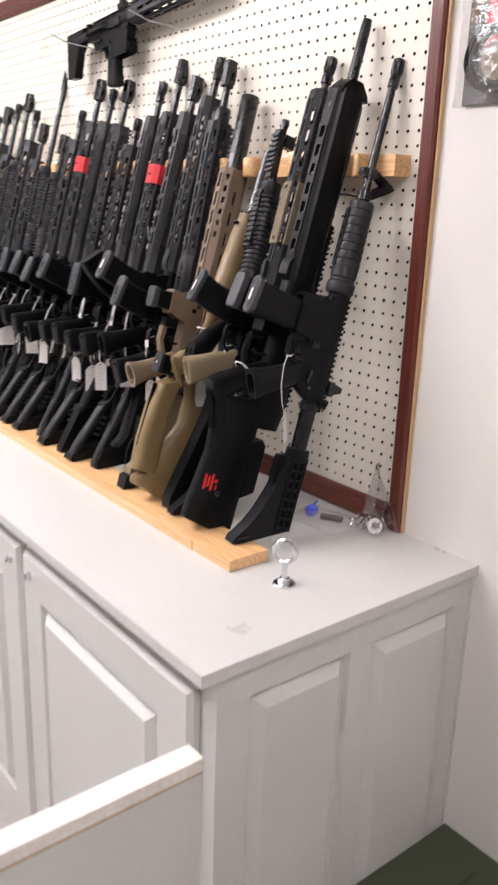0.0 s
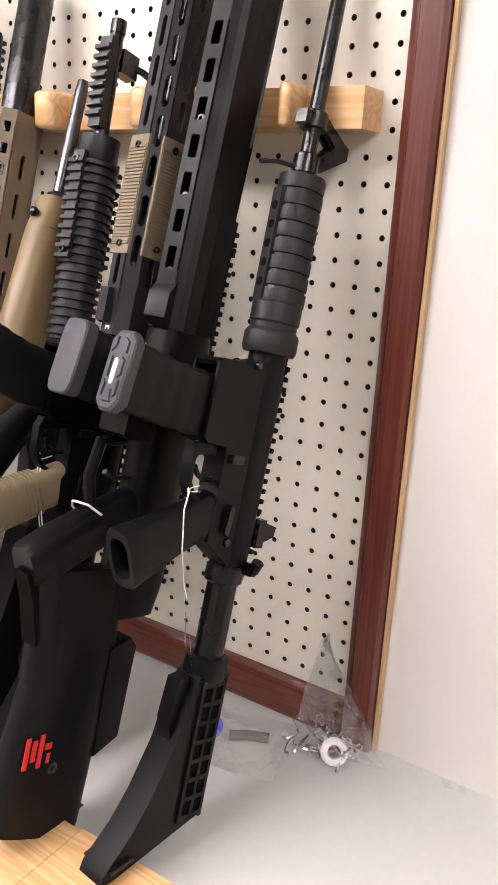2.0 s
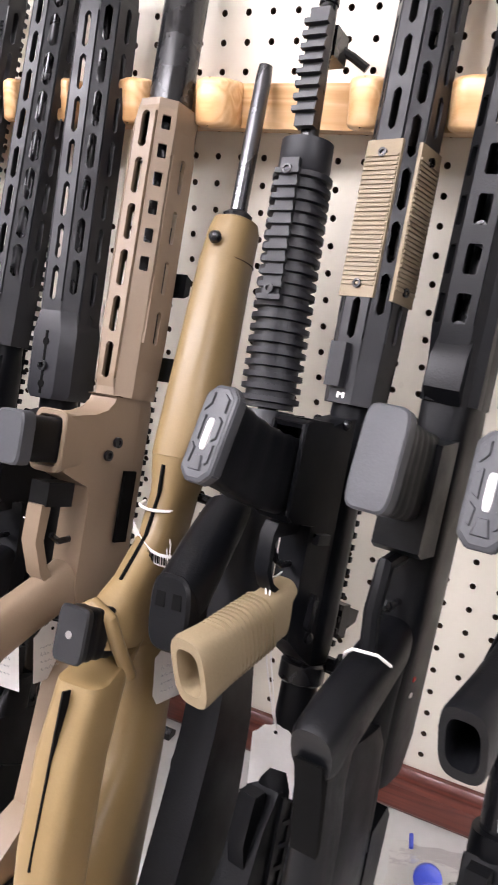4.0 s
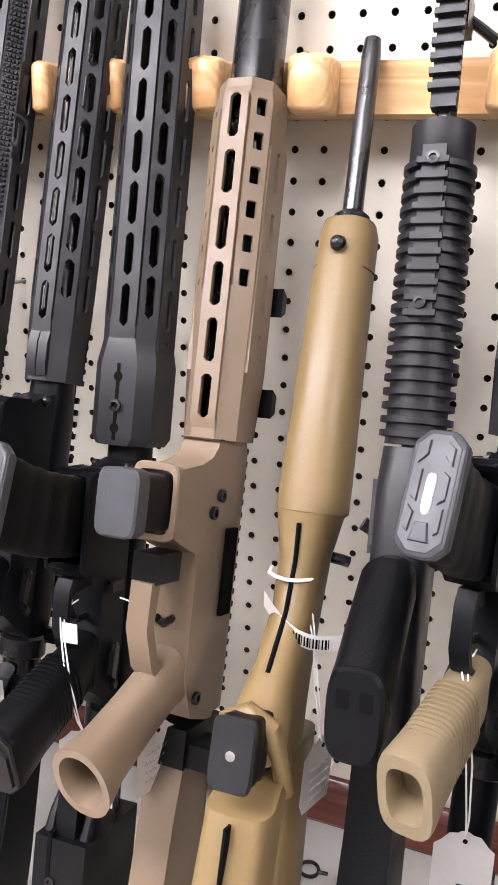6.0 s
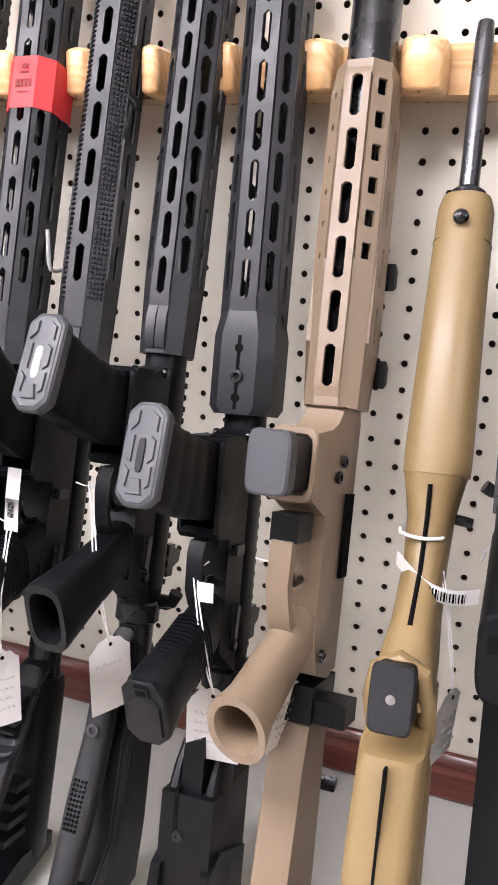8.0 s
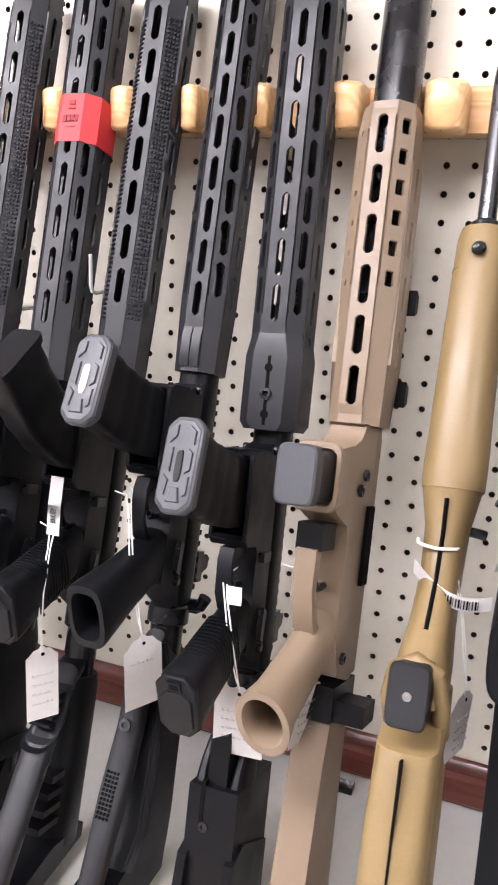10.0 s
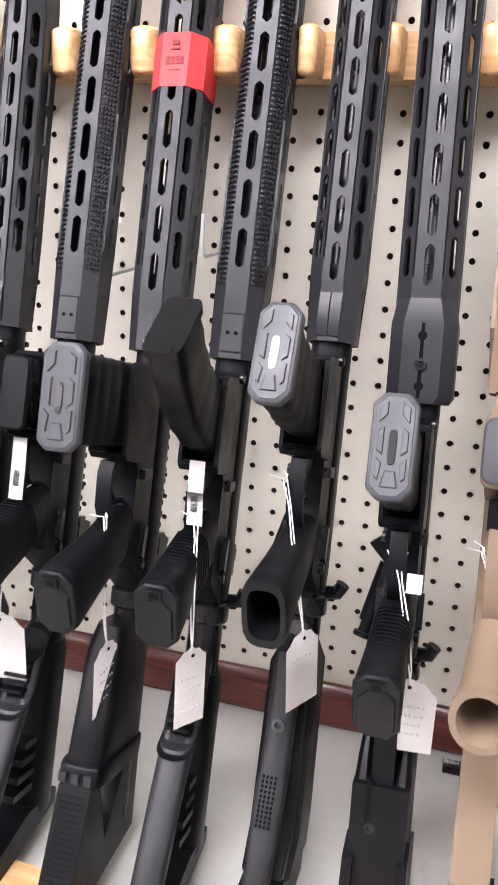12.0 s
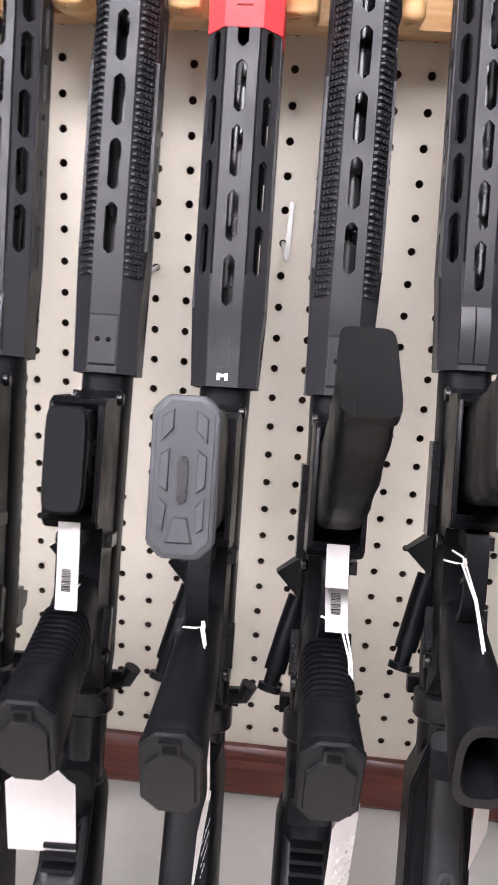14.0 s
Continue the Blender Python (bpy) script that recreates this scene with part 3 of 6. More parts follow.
def mlok(root, length, hx=0.0195, hy=0.023, cut=0.011, mat=ANOD, width=0.0072, pitch=0.040, slot=0.032, style="plain"):
    sec = octagon(hx, hy, cut)
    sl = {}
    for i in (0, 1, 2, 3, 5, 6, 7):
        sl[i] = slot_row(0.05, length - 0.01, pitch, slot, width, 0.003, 0.0 if i % 2 == 0 else pitch / 2)
    if style == "skeleton":
        for i in (0, 2, 6):
            sl[i] = slot_row(0.048, length - 0.012, 0.0365, 0.0305, 0.0070, 0.003, 0.010 if i else 0.0)
        for i in (1, 7):
            sl[i] = slot_row(0.048, length - 0.012, 0.0365, 0.0310, 0.0088, 0.0035, 0.018)
    if style == "textured":
        sl = {0: slot_row(0.075, length - 0.012, pitch, slot, 0.0078, 0.003)}
        for i in (1, 7):
            dots = []
            z = 0.062
            while z < length - 0.05:
                for c in (0.2, 0.4, 0.6, 0.8):
                    dots.append((c, 0.0012, z, z + 0.0020, 0.0004))
                z += 0.0042
            sl[i] = dots
        for i in (2, 6):
            sl[i] = slot_row(0.08, length - 0.012, pitch, slot, 0.007, 0.003)
    if style == "clamped":
        for i in (1, 7):
            sl[i] = slot_row(0.085, length - 0.01, pitch * 0.95, slot, width, 0.003, 0.012)
        sl[0] = slot_row(0.09, length - 0.01, pitch * 0.95, slot, width, 0.003)
    hg = part("handguard", shell(sec, 0.0, length, sl, 0.0024 if style != "textured" else 0.0018), mat, root, "slotted black aluminium handguard" if mat is ANOD else "")
    top_rail(root, 0.0, length, hy + 0.001, mat)
    bm = bmesh.new()
    if style == "textured":
        prof(bm, [(-hy - 0.0012, 0.006), (-hy - 0.0012, 0.036), (-hy + 0.002, 0.040), (-hy + 0.002, 0.002)], -0.0085, 0.0085)
        bevel(bm, 0.001, 2)
        clamp = part("clamp", bm, mat, hg)
        for hx0, hz0, yy in ((-0.0035, 0.021, -0.0012), (0.0035, 0.021, -0.0012), (0.0, 0.046, 0.0)):
            hole = lathe(bmesh.new(), [(0.0017, -0.0006), (0.0017, 0.0003)], 12)
            bmesh.ops.transform(hole, matrix=pose(hx0, -hy + yy, hz0, 90), verts=hole.verts)
            # black disc as the shade of a screw hole
            part("screw_hole", hole, INK_AND_SHADE, clamp if yy else hg)
    elif style in ("skeleton",):
        for sx in (-0.0048, 0.0048):
            prof(bm, [(-hy - 0.002, 0.004), (-hy - 0.004, 0.012), (-hy - 0.004, 0.03), (-hy - 0.001, 0.04), (-hy + 0.002, 0.004)], sx - 0.0042, sx + 0.0042)
        part("clamp", bevel(bm, 0.0012, 2), mat, hg)
    elif style == "clamped":
        sx, rings = 0.0, []
        for z, ex, ey in ((0.000, 0.0005, 0.0010), (0.006, 0.0042, 0.0024), (0.062, 0.0042, 0.0024), (0.080, 0.0006, 0.0016), (0.088, -0.0030, -0.0010)):
            rings.append([bm.verts.new((px, py - 0.0006, z)) for px, py in octagon(hx + ex, hy + ey, 0.0105)])
        for ra, rb in zip(rings, rings[1:]):
            for k in range(8):
                bm.faces.new((ra[k], ra[(k + 1) % 8], rb[(k + 1) % 8], rb[k]))
        bm.faces.new(rings[0])
        bm.faces.new(rings[-1])
        part("clamp", bevel(bm, 0.0009, 2), mat, hg)
        bm = bmesh.new()
        lathe(bm, [(0.0048, 0), (0.0048, 0.0035), (0.0028, 0.0036), (0.0026, 0.001)], 14)
        bmesh.ops.transform(bm, matrix=pose(0, -hy - 0.0024, 0.030, 90), verts=bm.verts)
        part("screw", bm, STEEL_BLACK, hg, "steel clamp screw")
        bm = bmesh.new()
        for kz in (0.013, 0.052):
            key = lathe(bmesh.new(), [(0.0036, 0.0), (0.0036, 0.0006), (0.0002, 0.0006)], 14)
            bmesh.ops.transform(key, matrix=pose(0, -hy - 0.0029, kz, 90), verts=key.verts)
            # keyhole is a black disc, its shade put into the colour
            part("keyhole", key, INK_AND_SHADE, hg)
        box(bm, -0.0014, 0.0014, -hy - 0.0034, -hy, 0.004, 0.062)
        # black bar painted as the shaded clamp gap
        part("slot", bm, INK_AND_SHADE, hg)
    else:
        box(bm, -0.0032, 0.0032, -hy - 0.0006, -hy + 0.001, 0.012, 0.040)
        part("index_plate", bevel(bm, 0.0005, 1), mat, hg)
        bm = bmesh.new()
        for a, b, c, d in ((-0.0034, -0.0016, 0.0, 0.0045), (0.0016, 0.0034, 0.0, 0.0045), (-0.0016, -0.0002, 0.002, 0.004), (0.0002, 0.0016, 0.002, 0.004)):
            box(bm, a, b, -hy - 0.0003, -hy + 0.0005, 0.004 + c, 0.004 + d)
        if style == "plain":
            part("mark", bm, PAPER, hg, "small white printed mark")
    return hg


def quad(root, length, r=0.0225):
    """Round ribbed free-float guard with four toothed rails."""
    rings = []
    z = 0.0
    while z < length - 0.03:
        rings += [(r - 0.002, z), (r - 0.002, z + 0.0042), (r + 0.0022, z + 0.005), (r + 0.0022, z + 0.0092)]
        z += 0.0095
    rings += [(r - 0.003, length - 0.027), (r - 0.001, length - 0.024), (r - 0.001, length), (r - 0.006, length + 0.001)]
    hg = part("handguard", lathe(bmesh.new(), rings, 26), ANOD, root, "ribbed black quad-rail handguard")
    for k in (0, 2):
        bm = teeth(box(bmesh.new(), -0.0078, 0.0078, r - 0.001, r + 0.004, 0.084, length - 0.02), 0.084, length - 0.02, 0.0105, r + 0.0038, r + 0.0075)
        bmesh.ops.transform(bm, matrix=Matrix.Rotation(k * math.pi / 2 + math.pi, 4, "Z"), verts=bm.verts)
        part("side_rail", bm, ANOD, hg)
    for z in (length - 0.030, 0.093):
        bm = lathe(bmesh.new(), [(0.0042, 0), (0.0042, 0.0025), (0.0024, 0.0026), (0.0022, 0.0005)], 14)
        bmesh.ops.transform(bm, matrix=pose(0, -r - 0.006, z, 90), verts=bm.verts)
        part("screw", bm, STEEL_BLACK, hg)


def round_guard(root, length):
    """Ribbed oval carbine guard with two rows of vent holes, delta ring and front cap."""
    rings = [(0.0245, -0.002), (0.0262, 0.002), (0.0262, 0.016), (0.0245, 0.019), (0.0225, 0.021), (0.0225, 0.026), (0.0240, 0.028), (0.0240, 0.045)]
    z = 0.045
    while z < length - 0.012:
        t = (z - 0.045) / (length - 0.057)
        r = 0.0240 - 0.0024 * t
        rings += [(r - 0.0016, z), (r + 0.0004, z + 0.0003), (r + 0.0006, z + 0.0020), (r + 0.0006, z + 0.0110), (r + 0.0004, z + 0.0124), (r - 0.0016, z + 0.0127)]
        z += 0.0152
    rings += [(0.0215, length - 0.01), (0.0215, length), (0.012, length + 0.002)]
    hg = part("handguard", lathe(bmesh.new(), rings, 28), POLY_SOFT, root, "ribbed black polymer carbine handguard with vent holes")
    bm = bmesh.new()
    z = 0.062
    box(bm, -0.0066, 0.0066, -0.0256, -0.018, 0.046, length - 0.016)
    bevel(bm, 0.002, 2)
    turned = Matrix.Rotation(radians(-15), 4, "Z")
    bmesh.ops.transform(bm, matrix=turned, verts=bm.verts)
    part("heat_shield", bm, POLY_SOFT, hg)
    while z < length - 0.025:
        lathe_at = lathe(bmesh.new(), [(0.0042, 0.0), (0.0042, 0.0006)], 14)
        bmesh.ops.transform(lathe_at, matrix=turned @ pose(0, -0.0255, z, 90), verts=lathe_at.verts)
        # vent is a flat black disc standing for the shade inside it
        part("vent_hole", lathe_at, INK_AND_SHADE, hg)
        z += 0.0178
    # front sight: base, triangular post guard, bayonet lug and sling loop
    fz = length + 0.004
    bm = bmesh.new()
    lathe(bm, [(0.0125, fz), (0.0125, fz + 0.016), (0.010, fz + 0.018)], 18)
    lathe(bm, [(0.0125, fz + 0.042), (0.0125, fz + 0.056), (0.0105, fz + 0.058)], 18)
    for s in (-0.0055, 0.0055):
        prof(bm, [(0.006, fz), (0.052, fz + 0.030), (0.052, fz + 0.042), (0.044, fz + 0.044), (0.006, fz + 0.058), (0.006, fz + 0.046), (0.030, fz + 0.036), (0.006, fz + 0.012)], s - 0.0018, s + 0.0018)
    box(bm, -0.0055, 0.0055, 0.043, 0.051, fz + 0.031, fz + 0.041)
    part("front_sight", bevel(bm, 0.0006, 1), STEEL_BLACK, root, "black triangular front sight")
    bm = bmesh.new()
    tube(bm, [(-0.004, -0.010, fz + 0.004), (-0.014, -0.024, fz + 0.004), (-0.026, -0.030, fz + 0.003), (-0.03, -0.03, fz + 0.003)], 0.0022, 8)
    box(bm, -0.006, 0.006, -0.02, -0.008, fz + 0.042, fz + 0.054)
    part("bayonet_lug", bevel(bm, 0.0008, 1), STEEL_BLACK, root)


def receiver(root, mat=HARDCOAT, wide=0.0125, ring=True):
    """Upper and lower receiver with ejection cover, buttons, charging handle and buffer tube collar."""
    up = bmesh.new()
    loft(up, [(0.002, -0.205, 0, 0.0145, 0.0175, 0.7), (0.002, -0.19, 0, 0.0155, 0.0185, 0.7), (0.002, -0.03, 0, 0.0155, 0.0185, 0.7), (0.0, -0.008, 0, 0.0165, 0.018, 0.85), (0.0, 0.004, 0, 0.0165, 0.018, 0.9)], 20)
    part("upper_receiver", up, mat, root)
    bm = teeth(box(bmesh.new(), -0.0078, 0.0078, 0.016, 0.0222, -0.195, 0.0), -0.195, 0.0, 0.0105, 0.0220, 0.0252)
    part("receiver_rail", bm, mat, root)
    lo = [(-0.012, -0.205), (0.002, -0.213), (0.006, -0.205), (0.006, -0.2), (-0.010, -0.19), (-0.012, -0.098), (-0.013, -0.010), (-0.030, -0.014), (-0.050, -0.022), (-0.052, -0.088),
          (-0.046, -0.098), (-0.046, -0.146), (-0.050, -0.152), (-0.047, -0.182), (-0.030, -0.194)]
    part("lower_receiver", profiled(lo, wide, 0.002, 2), mat, root)
    mw = bmesh.new()
    ox, ix = wide + 0.0035, wide + 0.0005
    for s in (-1, 1):
        prof(mw, [(-0.046, -0.016), (-0.074, -0.017), (-0.080, -0.021), (-0.082, -0.087), (-0.076, -0.092), (-0.046, -0.094)], min(s * ox, s * ix), max(s * ox, s * ix))
    prof(mw, [(-0.046, -0.016), (-0.074, -0.017), (-0.080, -0.021), (-0.077, -0.0245), (-0.046, -0.020)], -ix, ix)
    prof(mw, [(-0.046, -0.094), (-0.076, -0.092), (-0.082, -0.087), (-0.078, -0.0835), (-0.046, -0.0895)], -ix, ix)
    bmesh.ops.remove_doubles(mw, verts=mw.verts, dist=1e-5)
    part("magazine_well", bevel(mw, 0.0008, 2), mat, root)
    tg = bmesh.new()
    prof(tg, [(-0.052, -0.092), (-0.077, -0.094), (-0.081, -0.103), (-0.080, -0.130), (-0.072, -0.143), (-0.052, -0.152), (-0.052, -0.148), (-0.069, -0.1395), (-0.0755, -0.129), (-0.0765, -0.109), (-0.074, -0.1045), (-0.052, -0.1015)], -0.0062, 0.0062)
    part("trigger_guard", bevel(tg, 0.0008, 1), mat, root)
    tr = bmesh.new()
    tube(tr, [(0, -0.046, -0.126), (0, -0.057, -0.127), (0, -0.065, -0.122), (0, -0.070, -0.115)], 0.0026, 8)
    part("trigger", tr, STEEL_BLACK, root)
    bm = bmesh.new()
    box(bm, -wide - 0.006, -wide - 0.001, -0.012, 0.006, -0.105, -0.045)
    part("ejection_cover", bevel(bm, 0.0015, 2), STEEL_BLACK, root)
    part("control_button", boxed(wide, wide + 0.005, -0.040, -0.024, -0.108, -0.100, 0.001, 1), STEEL_BLACK, root)
    for bx, by, bz in ((-wide - 0.004, -0.0405, -0.104), (wide, -0.022, -0.182), (-wide - 0.004, -0.022, -0.182), (wide, -0.026, -0.016), (-wide - 0.003, -0.026, -0.016)):
        one = lathe(bmesh.new(), [(0.0042, 0), (0.0042, 0.003), (0.003, 0.004)], 12)
        bmesh.ops.transform(one, matrix=pose(bx, by, bz, 0, 90, 0), verts=one.verts)
        part("pin", one, STEEL_BLACK, root)
    for a, b in ((-wide - 0.006, -wide - 0.001), (wide + 0.001, wide + 0.006)):
        bm = prof(bmesh.new(), [(-0.033, -0.172), (-0.027, -0.176), (-0.024, -0.150), (-0.030, -0.146)], a, b)
        part("safety_lever", bevel(bm, 0.001, 1), STEEL_BLACK, root)
    bm = bmesh.new()
    box(bm, -0.007, 0.007, 0.014, 0.022, -0.222, -0.19)
    box(bm, -0.021, 0.021, 0.013, 0.022, -0.214, -0.203)
    part("charging_handle", bevel(bm, 0.0015, 2), mat, root)
    bm = prof(bmesh.new(), [(-0.012, -0.112), (-0.014, -0.126), (0.008, -0.126), (0.008, -0.112)], -0.013, -0.011)
    dv = [bm.verts.new(c) for c in ((-0.014, -0.010, -0.104), (-0.014, 0.010, -0.104), (-0.030, -0.006, -0.116), (-0.030, 0.008, -0.116), (-0.014, -0.010, -0.132), (-0.014, 0.010, -0.132))]
    for f in ((0, 1, 3, 2), (2, 3, 5, 4), (0, 2, 4), (1, 5, 3), (0, 4, 5, 1)):
        bm.faces.new([dv[i] for i in f])
    part("brass_deflector", bm, mat, root)
    bm = tube(bmesh.new(), [(-0.014, 0.0, -0.132), (-0.019, -0.002, -0.150), (-0.026, -0.006, -0.178), (-0.0265, -0.0062, -0.180)], 0.0072, 12)
    tube(bm, [(-0.0262, -0.0061, -0.179), (-0.029, -0.0075, -0.190)], 0.005, 12)
    tube(bm, [(-0.0288, -0.0074, -0.189), (-0.0298, -0.008, -0.193)], 0.0078, 12)
    part("forward_assist", bm, mat, root)
    bm = tube(bmesh.new(), [(0.012, 0.016, -0.208), (0.024, 0.014, -0.206), (0.028, 0.013, -0.198)], 0.006, 10)
    part("handle_latch", bm, mat, root)
    if ring:
        part("castle_nut", lathe(bmesh.new(), [(0.0165, -0.224), (0.0185, -0.222), (0.0185, -0.208), (0.016, -0.206)], 20), STEEL_BLACK, root)


def rear_sight(root, z=-0.175, mat=STEEL_BLACK):
    bm = box(bmesh.new(), -0.010, 0.010, 0.027, 0.038, z - 0.014, z + 0.014)
    prof(bm, [(0.036, z - 0.012), (0.058, z - 0.004), (0.060, z + 0.006), (0.036, z + 0.012)], -0.006, 0.006)
    bevel(bm, 0.002, 2)
    part("rear_sight", bm, mat, root)


def magazine(root, kind="poly", length=0.105, mat=POLY, curve=0.017, base=POLY_GREY, window=True, zc=-0.060, size=1.0):
    """A box magazine from the well outwards; kind: poly, steel (long curve), short."""
    bm = bmesh.new()
    steps = 15
    curve = {"poly": curve, "steel": 0.056, "short": 0.0, "straight": 0.006, "plain": 0.008, "stub": 0.0, "box": 0.0}[kind]
    hx, hz = {"short": (0.0130, 0.0185), "stub": (0.0122, 0.0195), "box": (0.0105, 0.0280), "steel": (0.0122, 0.0265), "plain": (0.0128, 0.0300)}.get(kind, (0.0106 * size, 0.0280 * size))
    turn = 1.0 if kind == "steel" else 0.6
    secs = []
    for i in range(steps + 1):
        t = i / steps
        y = -0.060 - length * t
        z = zc + curve * t * t
        ang = 90 - math.degrees(math.atan2(2 * curve * t, length)) * turn
        ridge = 0.0007 if kind != "short" and i % 3 == 1 and t > 0.25 else 0.0
        secs.append((y, z, ang, hx + ridge, hz + ridge, 0.36))
    loft(bm, secs, 24)
    mag = part("magazine", bm, mat, root)
    y, z, ang = secs[-1][0], secs[-1][1], secs[-1][2]
    d = ang - 90
    bp = bmesh.new()
    if kind in ("poly", "straight"):
        rings = []
        for py, ex, ez in ((0.0, 0.0018, 0.0030), (-0.003, 0.0034, 0.0050), (-0.0105, 0.0034, 0.0050), (-0.0125, 0.0016, 0.0030)):
            rings.append([bp.verts.new((px, py, pz)) for px, pz in octagon(hx + ex, hz + ez, 0.0068)])
        for ra, rb in zip(rings, rings[1:]):
            for k in range(8):
                bp.faces.new((ra[k], ra[(k + 1) % 8], rb[(k + 1) % 8], rb[k]))
        bp.faces.new(rings[0])
        bp.faces.new(rings[-1])
        bmesh.ops.recalc_face_normals(bp, faces=bp.faces)
        bevel(bp, 0.0009, 2)
        # pressed relief on the floor plate
        for pts in ([(-0.0100, 0.026), (-0.0045, 0.030), (-0.0045, 0.021), (-0.0100, 0.015)], [(0.0100, 0.026), (0.0045, 0.030), (0.0045, 0.021), (0.0100, 0.015)], [(-0.0100, 0.010), (-0.0058, 0.013), (-0.0058, -0.007), (-0.0100, -0.004)], [(0.0100, 0.010), (0.0058, 0.013), (0.0058, -0.007), (0.0100, -0.004)],
                    [(-0.0100, -0.008), (-0.0058, -0.012), (-0.0072, -0.024), (-0.0100, -0.022)], [(0.0100, -0.008), (0.0058, -0.012), (0.0072, -0.024), (0.0100, -0.022)], [(-0.0035, -0.017), (0.0035, -0.017), (0.0062, -0.0285), (-0.0062, -0.0285)]):
            one = bmesh.new()
            pts = [(px * 0.93 * size, pz * 0.90 * size) for px, pz in pts]
            lo = [one.verts.new((px, -0.0122, pz)) for px, pz in pts]
            mx, mz = sum(p[0] for p in pts) / 4, sum(p[1] for p in pts) / 4
            hi = [one.verts.new((mx + (px - mx) * 0.78, -0.0140, mz + (pz - mz) * 0.88)) for px, pz in pts]
            one.faces.new(lo)
            one.faces.new(hi)
            for k in range(4):
                one.faces.new((lo[k], lo[(k + 1) % 4], hi[(k + 1) % 4], hi[k]))
            bmesh.ops.transform(one, matrix=Matrix.Translation((0, y, z)) @ Matrix.Rotation(radians(d), 4, "X"), verts=one.verts)
            part("plate_rib", one, base, mag)
    elif kind in ("stub", "box"):
        loft(bp, [(0.002, 0, 90, hx + 0.0004, hz + 0.0004, 0.3), (-0.004, 0, 90, hx + 0.0012, hz + 0.0015, 0.3), (-0.006, 0, 90, hx, hz, 0.3)], 20)
    elif kind == "steel":
        loft(bp, [(0.004, 0, 90, hx + 0.0012, hz + 0.002, 0.3), (-0.0025, 0, 90, hx + 0.0012, hz + 0.003, 0.3)], 16)
        box(bp, -0.0075, 0.0075, -0.0038, -0.002, -0.030, -0.022)
    else:
        loft(bp, [(0, 0, 90, hx + 0.002, hz + 0.003, 0.35), (-0.012, 0, 90, hx + 0.002, hz + 0.003, 0.35), (-0.0135, 0, 90, hx + 0.0005, hz + 0.0015, 0.35)], 20)
    bmesh.ops.transform(bp, matrix=Matrix.Translation((0, y, z)) @ Matrix.Rotation(radians(d), 4, "X"), verts=bp.verts)
    fp = part("floor_plate", bp, base, mag, "grey ribbed magazine floor plate" if base is POLY_GREY else "")
    if window and kind in ("poly", "straight"):
        w = loft(bmesh.new(), [(-0.0125, -0.001, 90, 0.0026, 0.011, 0.5), (-0.0136, -0.001, 90, 0.0024, 0.0105, 0.5)], 12)
        bmesh.ops.transform(w, matrix=Matrix.Translation((0, y, z)) @ Matrix.Rotation(radians(d), 4, "X"), verts=w.verts)
        part("indicator_slot", w, PAPER if window == "white" else STEEL_GREY if window == "clear" else POLY, fp, "small slot in the floor plate")
    return mag


